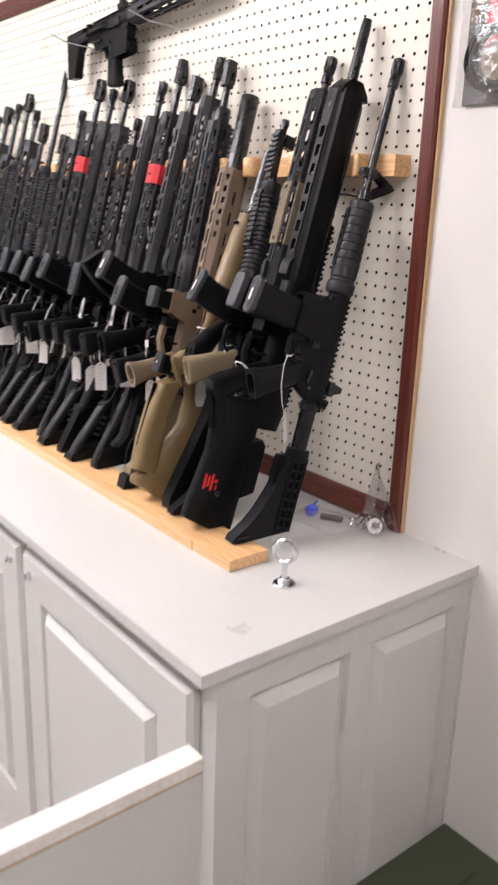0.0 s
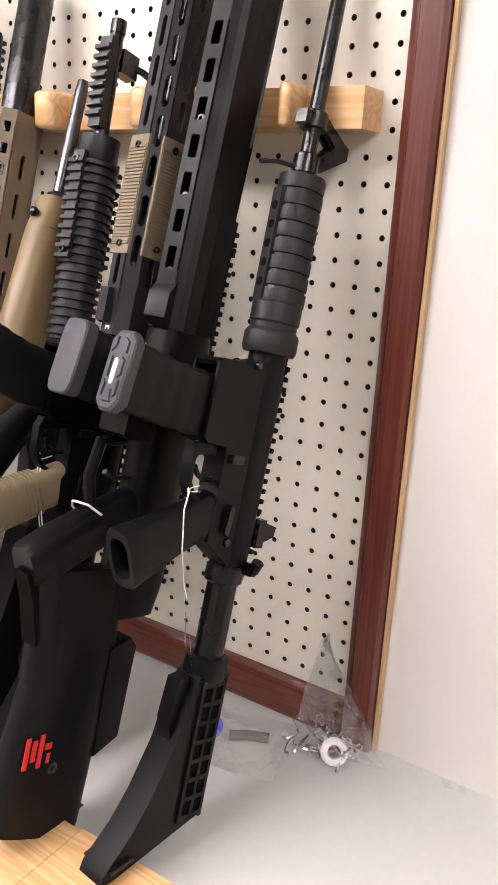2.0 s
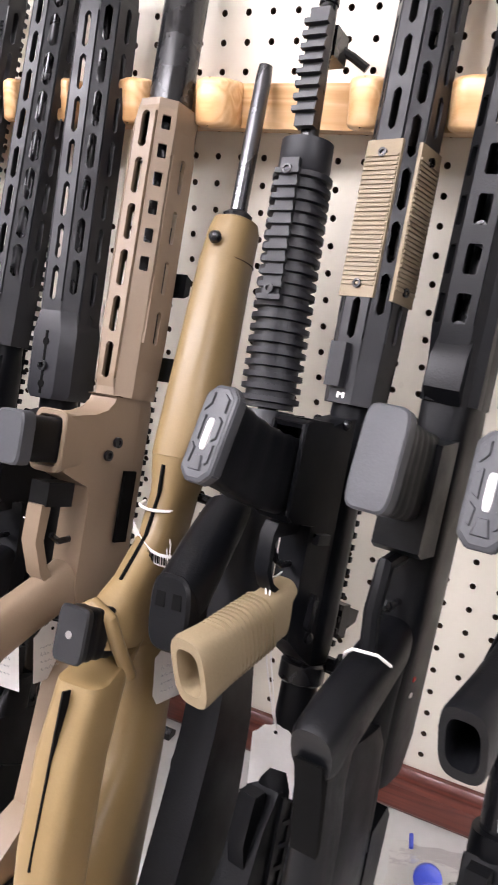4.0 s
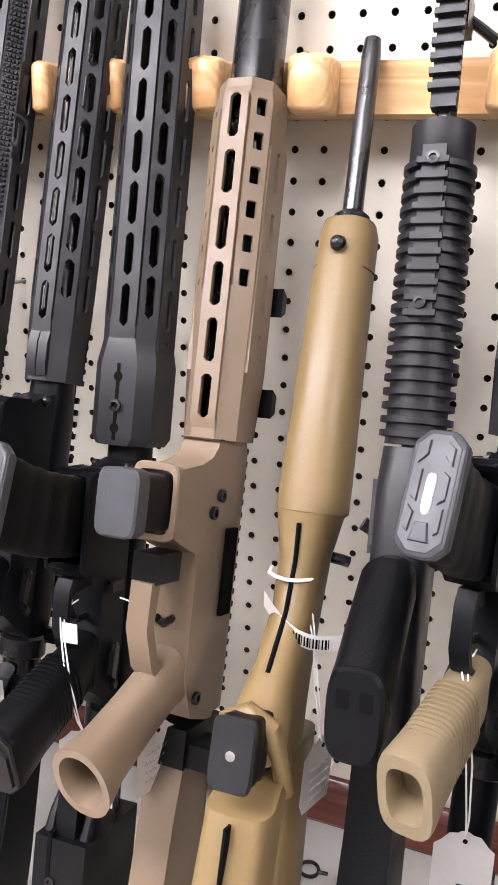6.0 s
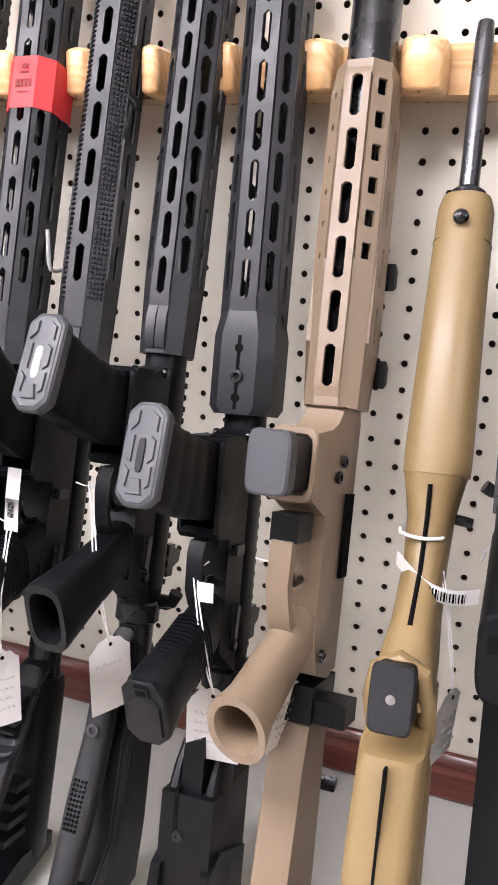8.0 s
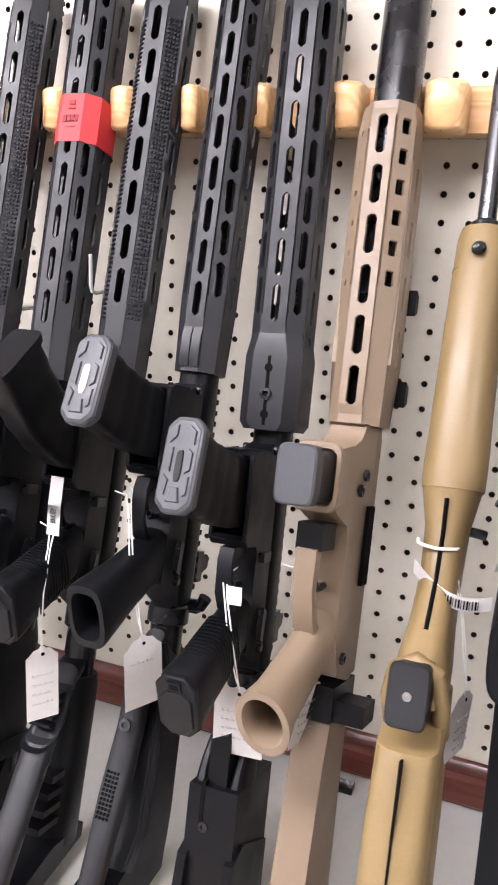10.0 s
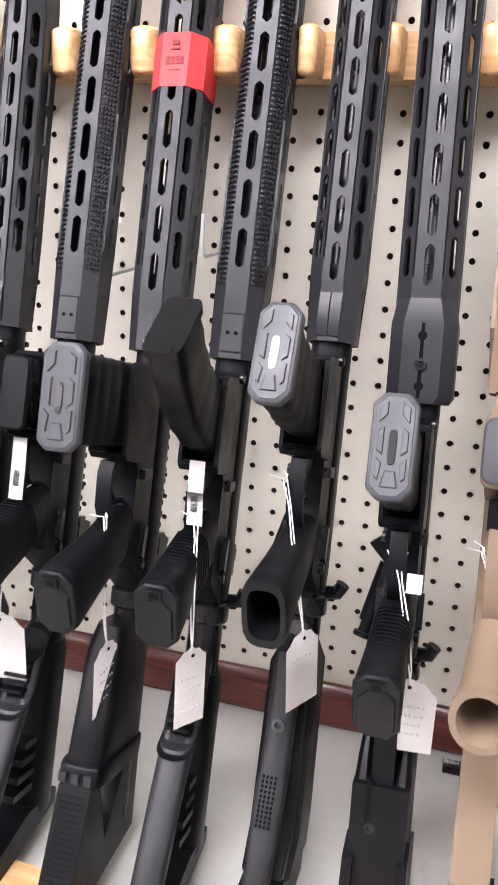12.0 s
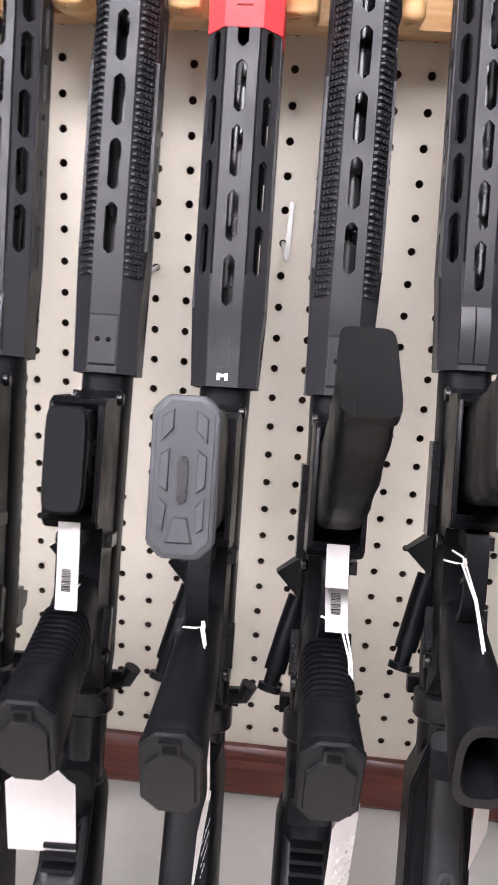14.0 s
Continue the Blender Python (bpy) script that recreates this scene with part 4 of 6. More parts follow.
def grip(root, mat=POLY, hollow=0.72, style="ribbed", z=-0.156, angle=24.0, length=0.106):
    c, s = math.cos(radians(angle)), math.sin(radians(angle))
    secs = []
    y0, z0 = -0.040, z
    for t, hx, hz in ((0.0, 0.0125, 0.0215), (0.12, 0.0125, 0.021), (0.3, 0.0135, 0.0205), (0.6, 0.0145, 0.0225), (0.85, 0.0155, 0.026), (0.97, 0.0162, 0.0275), (1.0, 0.0155, 0.0268)):
        secs.append((y0 - c * length * t, z0 - s * length * t, 90 + angle * 1.0, hx, hz, 0.6))
    g = part("pistol_grip", loft(bmesh.new(), secs, 20, hollow), mat, root)
    ey, ez = secs[-1][0], secs[-1][1]
    if not hollow:
        bm = bmesh.new()
        rings = []
        for py, ex, rz, cz, cc in ((0.0, 0.0158, 0.0262, 0.0, 0.0085), (-0.0035, 0.0158, 0.0262, 0.0, 0.0085), (-0.0048, 0.0146, 0.0250, 0.0, 0.0080), (-0.0048, 0.0125, 0.0190, -0.004, 0.0068), (-0.0066, 0.0118, 0.0182, -0.004, 0.0064)):
            rings.append([bm.verts.new((px, py, pz + cz)) for px, pz in octagon(ex, rz, cc)])
        for ra, rb in zip(rings, rings[1:]):
            for k in range(8):
                bm.faces.new((ra[k], ra[(k + 1) % 8], rb[(k + 1) % 8], rb[k]))
        bm.faces.new(rings[0])
        bm.faces.new(rings[-1])
        bmesh.ops.recalc_face_normals(bm, faces=bm.faces)
        box(bm, -0.0052, 0.0052, -0.0066, -0.001, 0.0152, 0.0225)
        bmesh.ops.transform(bm, matrix=Matrix.Translation((0, ey, ez)) @ Matrix.Rotation(radians(angle), 4, "X"), verts=bm.verts)
        plug = part("grip_plug", bm, POLY, g)
        nb = box(bmesh.new(), -0.0034, 0.0034, -0.0071, -0.0064, 0.0168, 0.0208)
        bmesh.ops.transform(nb, matrix=Matrix.Translation((0, ey, ez)) @ Matrix.Rotation(radians(angle), 4, "X"), verts=nb.verts)
        # notch shade painted as a small black block
        part("latch_notch", nb, INK_AND_SHADE, g)
    if style == "ribbed":
        for k in range(13):
            t = 0.30 + 0.042 * k
            yy, zz = y0 - c * length * t, z0 - s * length * t
            one = loft(bmesh.new(), [(0.0008, 0, 90, 0.0148, 0.0222 + 0.004 * t, 0.6), (-0.0008, 0, 90, 0.0148, 0.0222 + 0.004 * t, 0.6)], 16)
            bmesh.ops.transform(one, matrix=Matrix.Translation((0, yy, zz)) @ Matrix.Rotation(radians(angle), 4, "X"), verts=one.verts)
            part("grip_rib", one, mat, g)
    return g


SLANT = 0.30


def stock(root, end, kind="carbine", mat=POLY):
    """Buttstock whose toe reaches the plank; end is the distance of the butt from the handguard's rear."""
    part("buffer_tube", lathe(bmesh.new(), [(0.0148, -end + 0.02), (0.0148, -0.206)], 20), STEEL_BLACK, root)

    def z_at(y):
        return -end + SLANT * y
    if kind == "carbine":
        pts = [(0.019, -end + 0.150), (0.016, z_at(0.016) + 0.004), (-0.088, z_at(-0.088)), (-0.100, z_at(-0.100) + 0.003), (-0.098, z_at(-0.098) + 0.012), (-0.074, -end + 0.012), (-0.058, -end + 0.040), (-0.040, -end + 0.086), (-0.034, -end + 0.120), (-0.022, -end + 0.150)]
        st = part("buttstock", profiled(pts, 0.0150, 0.003, 3), mat, root)
        part("front_collar", loft(bmesh.new(), [(0.0, -end + 0.165, 0, 0.0190, 0.0215, 0.8), (0.0, -end + 0.150, 0, 0.0195, 0.0225, 0.8), (-0.002, -end + 0.140, 0, 0.0175, 0.0215, 0.7)], 20), mat, st)
        for sx in (-1, 1):
            x0, x1 = sorted((sx * 0.0148, sx * 0.0178))
            for y0, y1 in ((-0.018, -0.014), (-0.003, 0.001), (0.011, 0.015)):
                part("side_rail", boxed(x0, x1, y0, y1, -end + 0.008, -end + 0.146, 0.0012, 1), mat, st)
            for k in range(8):
                z = -end + 0.010 + k * 0.0185
                part("side_rib", boxed(x0, x1, -0.015, 0.012, z, z + 0.0045, 0.001, 1), mat, st)
            # black plates stand for the shade in the side pockets
            for k in range(7):
                z = -end + 0.0150 + k * 0.0185
                part("side_pocket", boxed(sx * 0.0154 - 0.0004, sx * 0.0154 + 0.0004, -0.0135, -0.0035, z, z + 0.013), INK_AND_SHADE, st)
                part("side_pocket", boxed(sx * 0.0154 - 0.0004, sx * 0.0154 + 0.0004, 0.0015, 0.0105, z, z + 0.013), INK_AND_SHADE, st)
        bm = bmesh.new()
        prof(bm, [(-0.030, -end + 0.150), (-0.026, -end + 0.085), (-0.036, -end + 0.080), (-0.046, -end + 0.110), (-0.042, -end + 0.148)], -0.008, 0.008)
        part("release_lever", bevel(bm, 0.0025, 2), mat, st)
        bm = bmesh.new()
        tube(bm, [(-0.018, -0.070, z_at(-0.070) + 0.012), (-0.018, -0.092, z_at(-0.092) + 0.012), (0.018, -0.092, z_at(-0.092) + 0.012), (0.018, -0.070, z_at(-0.070) + 0.012)], 0.0025, 8)
        part("sling_loop", bm, STEEL_BLACK, st)
    elif kind == "triangle":
        bm = loft(bmesh.new(), [(0.0, -end + 0.165, 0, 0.0165, 0.0195, 0.8), (0.0, -end + 0.155, 0, 0.0185, 0.0215, 0.8), (0.0, -end + 0.012, 0, 0.0180, 0.021, 0.75), (0.0, -end + 0.008, 0, 0.017, 0.020, 0.75)], 20)
        st = part("buttstock", bm, mat, root)
        bm = loft(bmesh.new(), [(-0.012, -end + 0.175, 70, 0.013, 0.010, 0.8), (-0.028, -end + 0.165, 60, 0.0150, 0.0150, 0.8), (-0.040, -end + 0.128, 40, 0.0145, 0.0165, 0.8), (-0.052, -end + 0.118, 30, 0.0150, 0.0155, 0.8)], 18)
        part("strut_collar", bm, mat, st)
        for k in range(5):
            zz = -end + 0.130 + 0.0062 * k
            part("grip_line", boxed(-0.0100, 0.0100, -0.0555 + 0.0024 * k, -0.045 + 0.0024 * k, zz, zz + 0.0026, 0.0008, 1), mat, st)
        bm = loft(bmesh.new(), [(-0.046, -end + 0.122, 25, 0.0135, 0.0145, 0.75), (-0.068, -end + 0.072, 25, 0.0130, 0.0140, 0.75), (-0.094, -end + 0.010, 20, 0.0125, 0.0145, 0.75), (-0.100, -end - 0.018, 10, 0.012, 0.0135, 0.7)], 18)
        # lighter than the stock: sheen from above is put into the colour
        part("lower_strut", bm, POLY_SOFT, st)
        pts = [(0.022, -end + 0.020), (0.022, z_at(0.022)), (-0.108, z_at(-0.108)), (-0.116, z_at(-0.116) + 0.006), (-0.112, z_at(-0.112) + 0.020), (-0.030, -end + 0.018)]
        part("butt_pad", profiled(pts, 0.0165, 0.004, 3), mat, st)
        bm = bmesh.new()
        for k in range(4):
            z = -end + 0.035 + k * 0.014
            box(bm, -0.012, 0.012, -0.052 + k * 0.004, -0.020, z, z + 0.006)
        part("web", bevel(bm, 0.001, 1), mat, st)
    elif kind == "slab":
        bm = bmesh.new()
        rings = []
        for z, hx, y0, y1 in ((-0.236, 0.0085, -0.020, 0.016), (-0.262, 0.0195, -0.026, 0.020), (-end + 0.060, 0.0205, -0.034, 0.022), (-end + 0.030, 0.0195, -0.052, 0.022)):
            rings.append([bm.verts.new((px, (y0 + y1) / 2 + py, z)) for px, py in octagon(hx, (y1 - y0) / 2, 0.005)])
        for ra, rb in zip(rings, rings[1:]):
            for k in range(8):
                bm.faces.new((ra[k], ra[(k + 1) % 8], rb[(k + 1) % 8], rb[k]))
        bm.faces.new(rings[0])
        bm.faces.new(rings[-1])
        bmesh.ops.recalc_face_normals(bm, faces=bm.faces)
        st = part("buttstock", bevel(bm, 0.0015, 2, 40), mat, root)
        pts = [(0.022, -end + 0.034), (0.020, z_at(0.020)), (-0.084, z_at(-0.084)), (-0.090, z_at(-0.090) + 0.008), (-0.082, -end + 0.020), (-0.040, -end + 0.036)]
        part("butt_pad", profiled(pts, 0.0165, 0.004, 3), mat, st)
        bm = loft(bmesh.new(), [(-0.020, -0.232, 60, 0.0085, 0.006, 0.8), (-0.036, -0.245, 10, 0.0105, 0.0095, 0.7), (-0.042, -end + 0.150, 8, 0.0110, 0.0105, 0.7), (-0.056, -end + 0.100, 16, 0.0120, 0.0120, 0.7), (-0.066, -end + 0.065, 18, 0.0110, 0.0110, 0.7), (-0.082, -end + 0.010, 18, 0.0095, 0.0100, 0.7), (-0.086, z_at(-0.086) + 0.004, 10, 0.009, 0.0095, 0.7)], 18)
        part("front_strut", bm, POLY_SOFT, st)
        bm = bmesh.new()
        for j in range(11):
            for i in range(4):
                zz, yy = -end + 0.080 + 0.0034 * j, -0.0732 + 0.0010 * j
                box(bm, -0.0061 + 0.0032 * i, -0.0045 + 0.0032 * i, yy, yy + 0.006, zz, zz + 0.0018)
        tagged(part("texture_dots", bm, INK_AND_SHADE, st, "raised dotted texture"), "raised dotted texture", kind="stuff")
        b2 = lathe(bmesh.new(), [(0.0052, 0), (0.0052, 0.002), (0.0028, 0.0021), (0.0024, 0.0)], 14)
        bmesh.ops.transform(b2, matrix=pose(0, -0.0530, -end + 0.152, 84), verts=b2.verts)
        part("screw", b2, STEEL_GREY, st)
    elif kind == "column":
        bm = loft(bmesh.new(), [(-0.014, -0.232, 0, 0.0135, 0.030, 0.5), (-0.018, -0.25, 0, 0.0165, 0.036, 0.45), (-0.026, -end + 0.098, 0, 0.0170, 0.044, 0.4), (-0.028, -end + 0.090, 0, 0.0165, 0.043, 0.4)], 24)
        st = part("buttstock", bm, mat, root)
        bm = loft(bmesh.new(), [(-0.029, -end + 0.093, 0, 0.0190, 0.0470, 0.4), (-0.029, -end + 0.091, 0, 0.0198, 0.0480, 0.4), (-0.030, -end + 0.078, 0, 0.0198, 0.0480, 0.4), (-0.030, -end + 0.076, 0, 0.0190, 0.0470, 0.4)], 24)
        part("collar", bm, mat, st)
        for x in (-0.011, 0.0, 0.011):
            part("stud", boxed(x - 0.0032, x + 0.0032, -0.0795, -0.0765, -end + 0.080, -end + 0.088, 0.0008, 1), POLY_SOFT, st)
        bm = profiled([(-0.060, -end + 0.077), (-0.077, -end + 0.077), (-0.102, z_at(-0.102) + 0.010), (-0.100, z_at(-0.100)), (0.020, z_at(0.020)), (0.018, -end + 0.076), (-0.010, -end + 0.076), (-0.040, -end + 0.020)], 0.0140, 0.003, 2)
        part("foot", bm, mat, st)
        for k in range(18):
            t = 0.08 + 0.045 * k
            yy, zz = -0.077 - 0.025 * t, -end + 0.077 + (z_at(-0.102) + 0.010 + end - 0.077) * t
            part("texture_rib", boxed(-0.0105, 0.0105, yy - 0.0007, yy + 0.004, zz - 0.0006, zz + 0.0006), mat, st)
    elif kind == "block":
        bm = boxed(-0.0215, 0.0215, -0.056, 0.022, -end + 0.012, -0.292, 0.003, 2)
        st = part("buttstock", bm, mat, root, "boxy black stock housing")
        part("neck", boxed(-0.0085, 0.0085, -0.050, 0.016, -0.296, -0.236, 0.003, 2), mat, st)
        for sx in (-1, 1):
            bm = loft(bmesh.new(), [(-0.030, -0.294, 0, 0.0070, 0.0200, 0.6), (-0.026, -0.278, 0, 0.0062, 0.0180, 0.7), (-0.018, -0.262, 0, 0.0050, 0.0150, 0.8)], 16)
            bmesh.ops.translate(bm, vec=(sx * 0.0150, 0, 0), verts=bm.verts)
            part("shoulder", bm, mat, st)
            bm = profiled([(-0.060, -end + 0.060), (-0.066, -end + 0.030), (-0.060, z_at(-0.06)), (0.018, z_at(0.018)), (0.018, -end + 0.05), (-0.040, -end + 0.07)], 0.0040, 0.002, 2)
            bmesh.ops.translate(bm, vec=(sx * 0.0205, 0, 0), verts=bm.verts)
            part("side_arm", bm, mat, st)
        b2 = lathe(bmesh.new(), [(0.0042, 0), (0.0042, 0.0015), (0.0022, 0.0016), (0.002, 0.0004)], 14)
        bmesh.ops.transform(b2, matrix=pose(-0.006, -0.0558, -0.325, 90), verts=b2.verts)
        part("screw", b2, POLY_SOFT, st)
        # slot drawn as a black block, shade in its colour
        part("slot", boxed(-0.0105, -0.0070, -0.0565, -0.050, -end + 0.080, -end + 0.120), INK_AND_SHADE, st)
    else:
        # slim fixed stock with a rubber pad
        pts = [(0.018, -0.24), (0.020, z_at(0.02) + 0.02), (-0.098, z_at(-0.098) + 0.02), (-0.100, -end + 0.02), (-0.050, -end + 0.12), (-0.026, -0.25)]
        st = part("buttstock", profiled(pts, 0.0160, 0.005, 3), mat, root)
        pts = [(0.021, z_at(0.021) + 0.0195), (0.021, z_at(0.021)), (-0.104, z_at(-0.104)), (-0.104, z_at(-0.104) + 0.0195)]
        part("butt_pad", profiled(pts, 0.0172, 0.004, 2), POLY, st)


def place(i, zr, lean=0.29, yaw=0.0, y_ref=-0.132, side=-3.0):
    """The pose of rifle i: zr is the height of its handguard's rear."""
    x = RIFLE_X[i] + math.tan(radians(-side)) * (1.66 - zr)
    y = y_ref + lean * (zr - 1.41)
    th = math.degrees(math.atan(lean))
    return pose(x, y, zr, 0, side, 0) @ pose(0, 0, 0, -th, 0, 0) @ pose(0, 0, 0, 0, 0, yaw), th


def butt(zr, th, floor=0.9415):
    return (zr - floor) / math.cos(radians(th)) - 0.001


def rifle(i, zr, label, yaw=0.0, lean=0.29, y_ref=-0.132, side=-3.0):
    m, th = place(i, zr, lean, yaw, y_ref, side)
    return empty("rifle", m, label, "rifle", "rifles in the rack"), butt(zr, th)


def along(zr, z, lean=0.29):
    """Length along the barrel from the handguard's rear to a height z."""
    return (z - zr) * math.sqrt(1 + lean * lean)


def generic(i, zr, muzzle, hg_end, style="plain", mag="poly", grip_style="ribbed", hollow=0.72, stock_kind="triangle", device="flash", barrel_mat=STEEL_BLACK, mat=ANOD, poly=POLY, window="white", label="", yaw=1.5, mag_len=0.105, hx=0.0195, hy=0.023, sights=True, side=-1.2, zc=-0.060, mat_mag=POLY, curve=0.017, size=1.0, lean=0.29, y_ref=-0.132, grip_z=-0.156):
    root, end = rifle(i, zr, label, yaw, lean, y_ref, side)
    L = along(zr, hg_end)
    barrel(root, along(zr, muzzle), 0.0085, barrel_mat, device)
    if style == "quad":
        quad(root, L)
    else:
        mlok(root, L, hx, hy, 0.011, mat, style=style)
    receiver(root, HARDCOAT if mat is ANOD else mat)
    if sights:
        rear_sight(root)
    magazine(root, mag, mag_len, mat_mag, base=POLY_GREY if mag in ("poly", "straight", "short") else POLY, window=window, zc=zc, curve=curve, size=size)
    grip(root, poly, hollow, grip_style, grip_z)
    stock(root, end, stock_kind, poly)
    return root


# carbine with the round ribbed guard
r1, e1 = rifle(0, 1.386, "black carbine with ribbed round handguard and telescoping stock", -8.5, side=-0.4, y_ref=-0.116)
round_guard(r1, along(1.386, 1.545))
barrel(r1, along(1.386, 1.757), 0.0078, STEEL_BLACK, "flash")
receiver(r1)
rear_sight(r1)
magazine(r1, "poly", 0.108, POLY, window="white", curve=0.012)
grip(r1, POLY, 0.7, "plain")
stock(r1, e1, "carbine")


# thumbhole rifle with the tall slotted fore-end
def thumbhole_rifle():
    zr = 1.400
    root, end = rifle(1, zr, "black thumbhole-stock rifle with tall slotted fore-end", -4.5, y_ref=-0.142, lean=0.27, side=1.4)
    L = along(zr, 1.735, 0.27)
    sec = [(-0.0105, -0.034), (0.0105, -0.034), (0.0200, -0.024), (0.0205, 0.018), (0.012, 0.028), (-0.012, 0.028), (-0.0205, 0.018), (-0.0200, -0.024)]
    sl = {0: slot_row(0.055, L - 0.03, 0.0345, 0.0215, 0.0105, 0.0015)}
    sl[7] = slot_row(0.055, L - 0.03, 0.0345, 0.0215, 0.009, 0.0015)
    sl[3] = slot_row(L - 0.16, L - 0.01, 0.04, 0.026, 0.007, 0.003)
    hg = part("handguard", shell(sec, -0.005, L, sl, 0.003), POLY, root, "tall slab-sided black fore-end with square slots")
    part("fore_end_cap", profiled([(-0.032, L - 0.007), (0.034, L - 0.007), (0.030, L + 0.004), (0.012, L + 0.022), (-0.014, L + 0.022), (-0.028, L + 0.006)], 0.0192, 0.006, 3), POLY, hg)
    for z in (0.048, 0.118, 0.190, L - 0.03):
        b = lathe(bmesh.new(), [(0.0045, 0), (0.0045, 0.002), (0.0022, 0.0021), (0.002, 0.0)], 14)
        bmesh.ops.transform(b, matrix=pose(0, -0.0335, z, 90), verts=b.verts)
        part("screw", b, STEEL_BLACK, hg)
    bm = prof(bmesh.new(), [(-0.034, -0.006), (-0.044, 0.004), (-0.043, 0.026), (-0.034, 0.040)], -0.013, 0.013)
    part("bipod_lug", bevel(bm, 0.003, 2), POLY, hg)
    barrel(root, along(zr, 1.862, 0.27), 0.0105, STEEL_BLACK, "none")
    bm = loft(bmesh.new(), [(0.002, -0.29, 0, 0.0150, 0.030, 0.55), (0.002, -0.26, 0, 0.0175, 0.034, 0.5), (0.0, -0.02, 0, 0.0190, 0.034, 0.5), (-0.002, -0.003, 0, 0.0195, 0.031, 0.5)], 20)
    part("receiver", bm, POLY, root)
    bm = box(bmesh.new(), -0.0085, 0.0085, 0.034, 0.040, -0.26, 0.115)
    teeth(bm, -0.26, 0.115, 0.0105, 0.0398, 0.0430)
    for z in (-0.25, -0.1, 0.088):
        box(bm, -0.007, 0.007, 0.020, 0.037, z, z + 0.022)
    part("sight_bridge", bm, POLY, root, "raised black sight rail")
    magazine(root, "plain", 0.064, POLY, window=False, zc=-0.057, base=POLY_GREY)
    bm = prof(bmesh.new(), [(-0.030, -0.03), (-0.066, -0.034), (-0.068, -0.108), (-0.060, -0.112), (-0.030, -0.112)], -0.017, 0.017)
    part("magazine_well", bevel(bm, 0.004, 2), POLY, root)
    bm = bmesh.new()
    tube(bm, [(0, -0.05, -0.115), (0, -0.078, -0.118), (0, -0.084, -0.150), (0, -0.074, -0.185), (0, -0.05, -0.190)], 0.006, 8)
    part("trigger_guard", bm, POLY, root)
    bm = tube(bmesh.new(), [(0, -0.03, -0.150), (0, -0.055, -0.152), (0, -0.066, -0.146)], 0.003, 8)
    part("trigger", bm, STEEL_BLACK, root)
    # thumbhole stock: hooked grip, rear bar, flared butt and cheek piece
    st = part("stock", loft(bmesh.new(), [(-0.026, -0.180, 110, 0.0150, 0.020, 0.7), (-0.070, -0.200, 112, 0.0160, 0.0225, 0.7), (-0.112, -0.220, 114, 0.0165, 0.0240, 0.7), (-0.134, -0.230, 116, 0.0160, 0.0215, 0.7), (-0.139, -0.232, 116, 0.0140, 0.0185, 0.7)], 24), POLY, root, "black thumbhole stock")
    z_end = -end

    def z_at(y):
        return z_end + SLANT * y
    bm = loft(bmesh.new(), [(-0.118, -0.222, 10, 0.0165, 0.0170, 0.7), (-0.112, -0.255, -10, 0.0150, 0.0150, 0.75), (-0.098, -0.300, -14, 0.0150, 0.0180, 0.75), (-0.086, -0.345, -6, 0.0165, 0.0280, 0.75)], 22)
    part("grip_front", bm, POLY, st)
    bm = loft(bmesh.new(), [(-0.020, -0.175, 0, 0.0150, 0.0200, 0.7), (-0.026, -0.225, 0, 0.0130, 0.0140, 0.8), (-0.028, -0.270, 0, 0.0130, 0.0150, 0.8), (-0.040, -0.335, 0, 0.0165, 0.0300, 0.75)], 22)
    part("rear_bar", bm, POLY, st)
    bm = loft(bmesh.new(), [(-0.066, -0.238, 0, 0.0100, 0.0400, 0.7), (-0.066, -0.250, 0, 0.0145, 0.0440, 0.7), (-0.063, -0.345, 0, 0.0178, 0.0490, 0.6), (-0.066, -0.400, -4, 0.0182, 0.0530, 0.55), (-0.072, z_at(-0.072) + 0.012, -17, 0.0185, 0.0580, 0.5), (-0.073, z_at(-0.073), -17, 0.0180, 0.0575, 0.5)], 32)
    part("butt_body", bm, POLY, st)
    # solid black wedge stands in for the shade of the grip hollow
    bm = profiled([(-0.128, -0.2385), (-0.1415, -0.2360), (-0.1290, -0.262), (-0.1165, -0.305), (-0.110, -0.30)], 0.0095, 0.0)
    part("hollow", bm, INK_AND_SHADE, st, "black wedge painted as the shade of the grip hollow")
    bm = profiled([(0.000, -0.310), (0.010, -0.32), (0.010, z_at(0.01) + 0.055), (-0.020, z_at(-0.020) + 0.05), (-0.026, -0.32)], 0.0165, 0.006, 3)
    part("cheek_piece", bm, POLY, st)
    bm = profiled([(-0.020, z_at(-0.020)), (-0.126, z_at(-0.126)), (-0.126, z_at(-0.126) - 0.001), (-0.020, z_at(-0.020) - 0.001)], 0.0170, 0.0)
    part("butt_plate", bm, POLY_GREY, st)
    # two-letter red emblem as plain bars
    for a, b, c, d in ((-0.112, -0.107, -0.418, -0.388), (-0.104, -0.099, -0.412, -0.392), (-0.096, -0.091, -0.420, -0.388), (-0.089, -0.081, -0.404, -0.398), (-0.085, -0.081, -0.418, -0.408)):
        part("emblem_bar", boxed(0.0176, 0.0186, a, b, c, d), RED_PAINT, st, "red painted emblem bar")
    b = lathe(bmesh.new(), [(0.0055, 0), (0.0055, 0.0015), (0.003, 0.0016), (0.0028, 0.0004)], 14)
    bmesh.ops.transform(b, matrix=pose(0.0178, -0.075, -0.425, 0, 90, 0), verts=b.verts)
    part("screw", b, POLY_GREY, st)
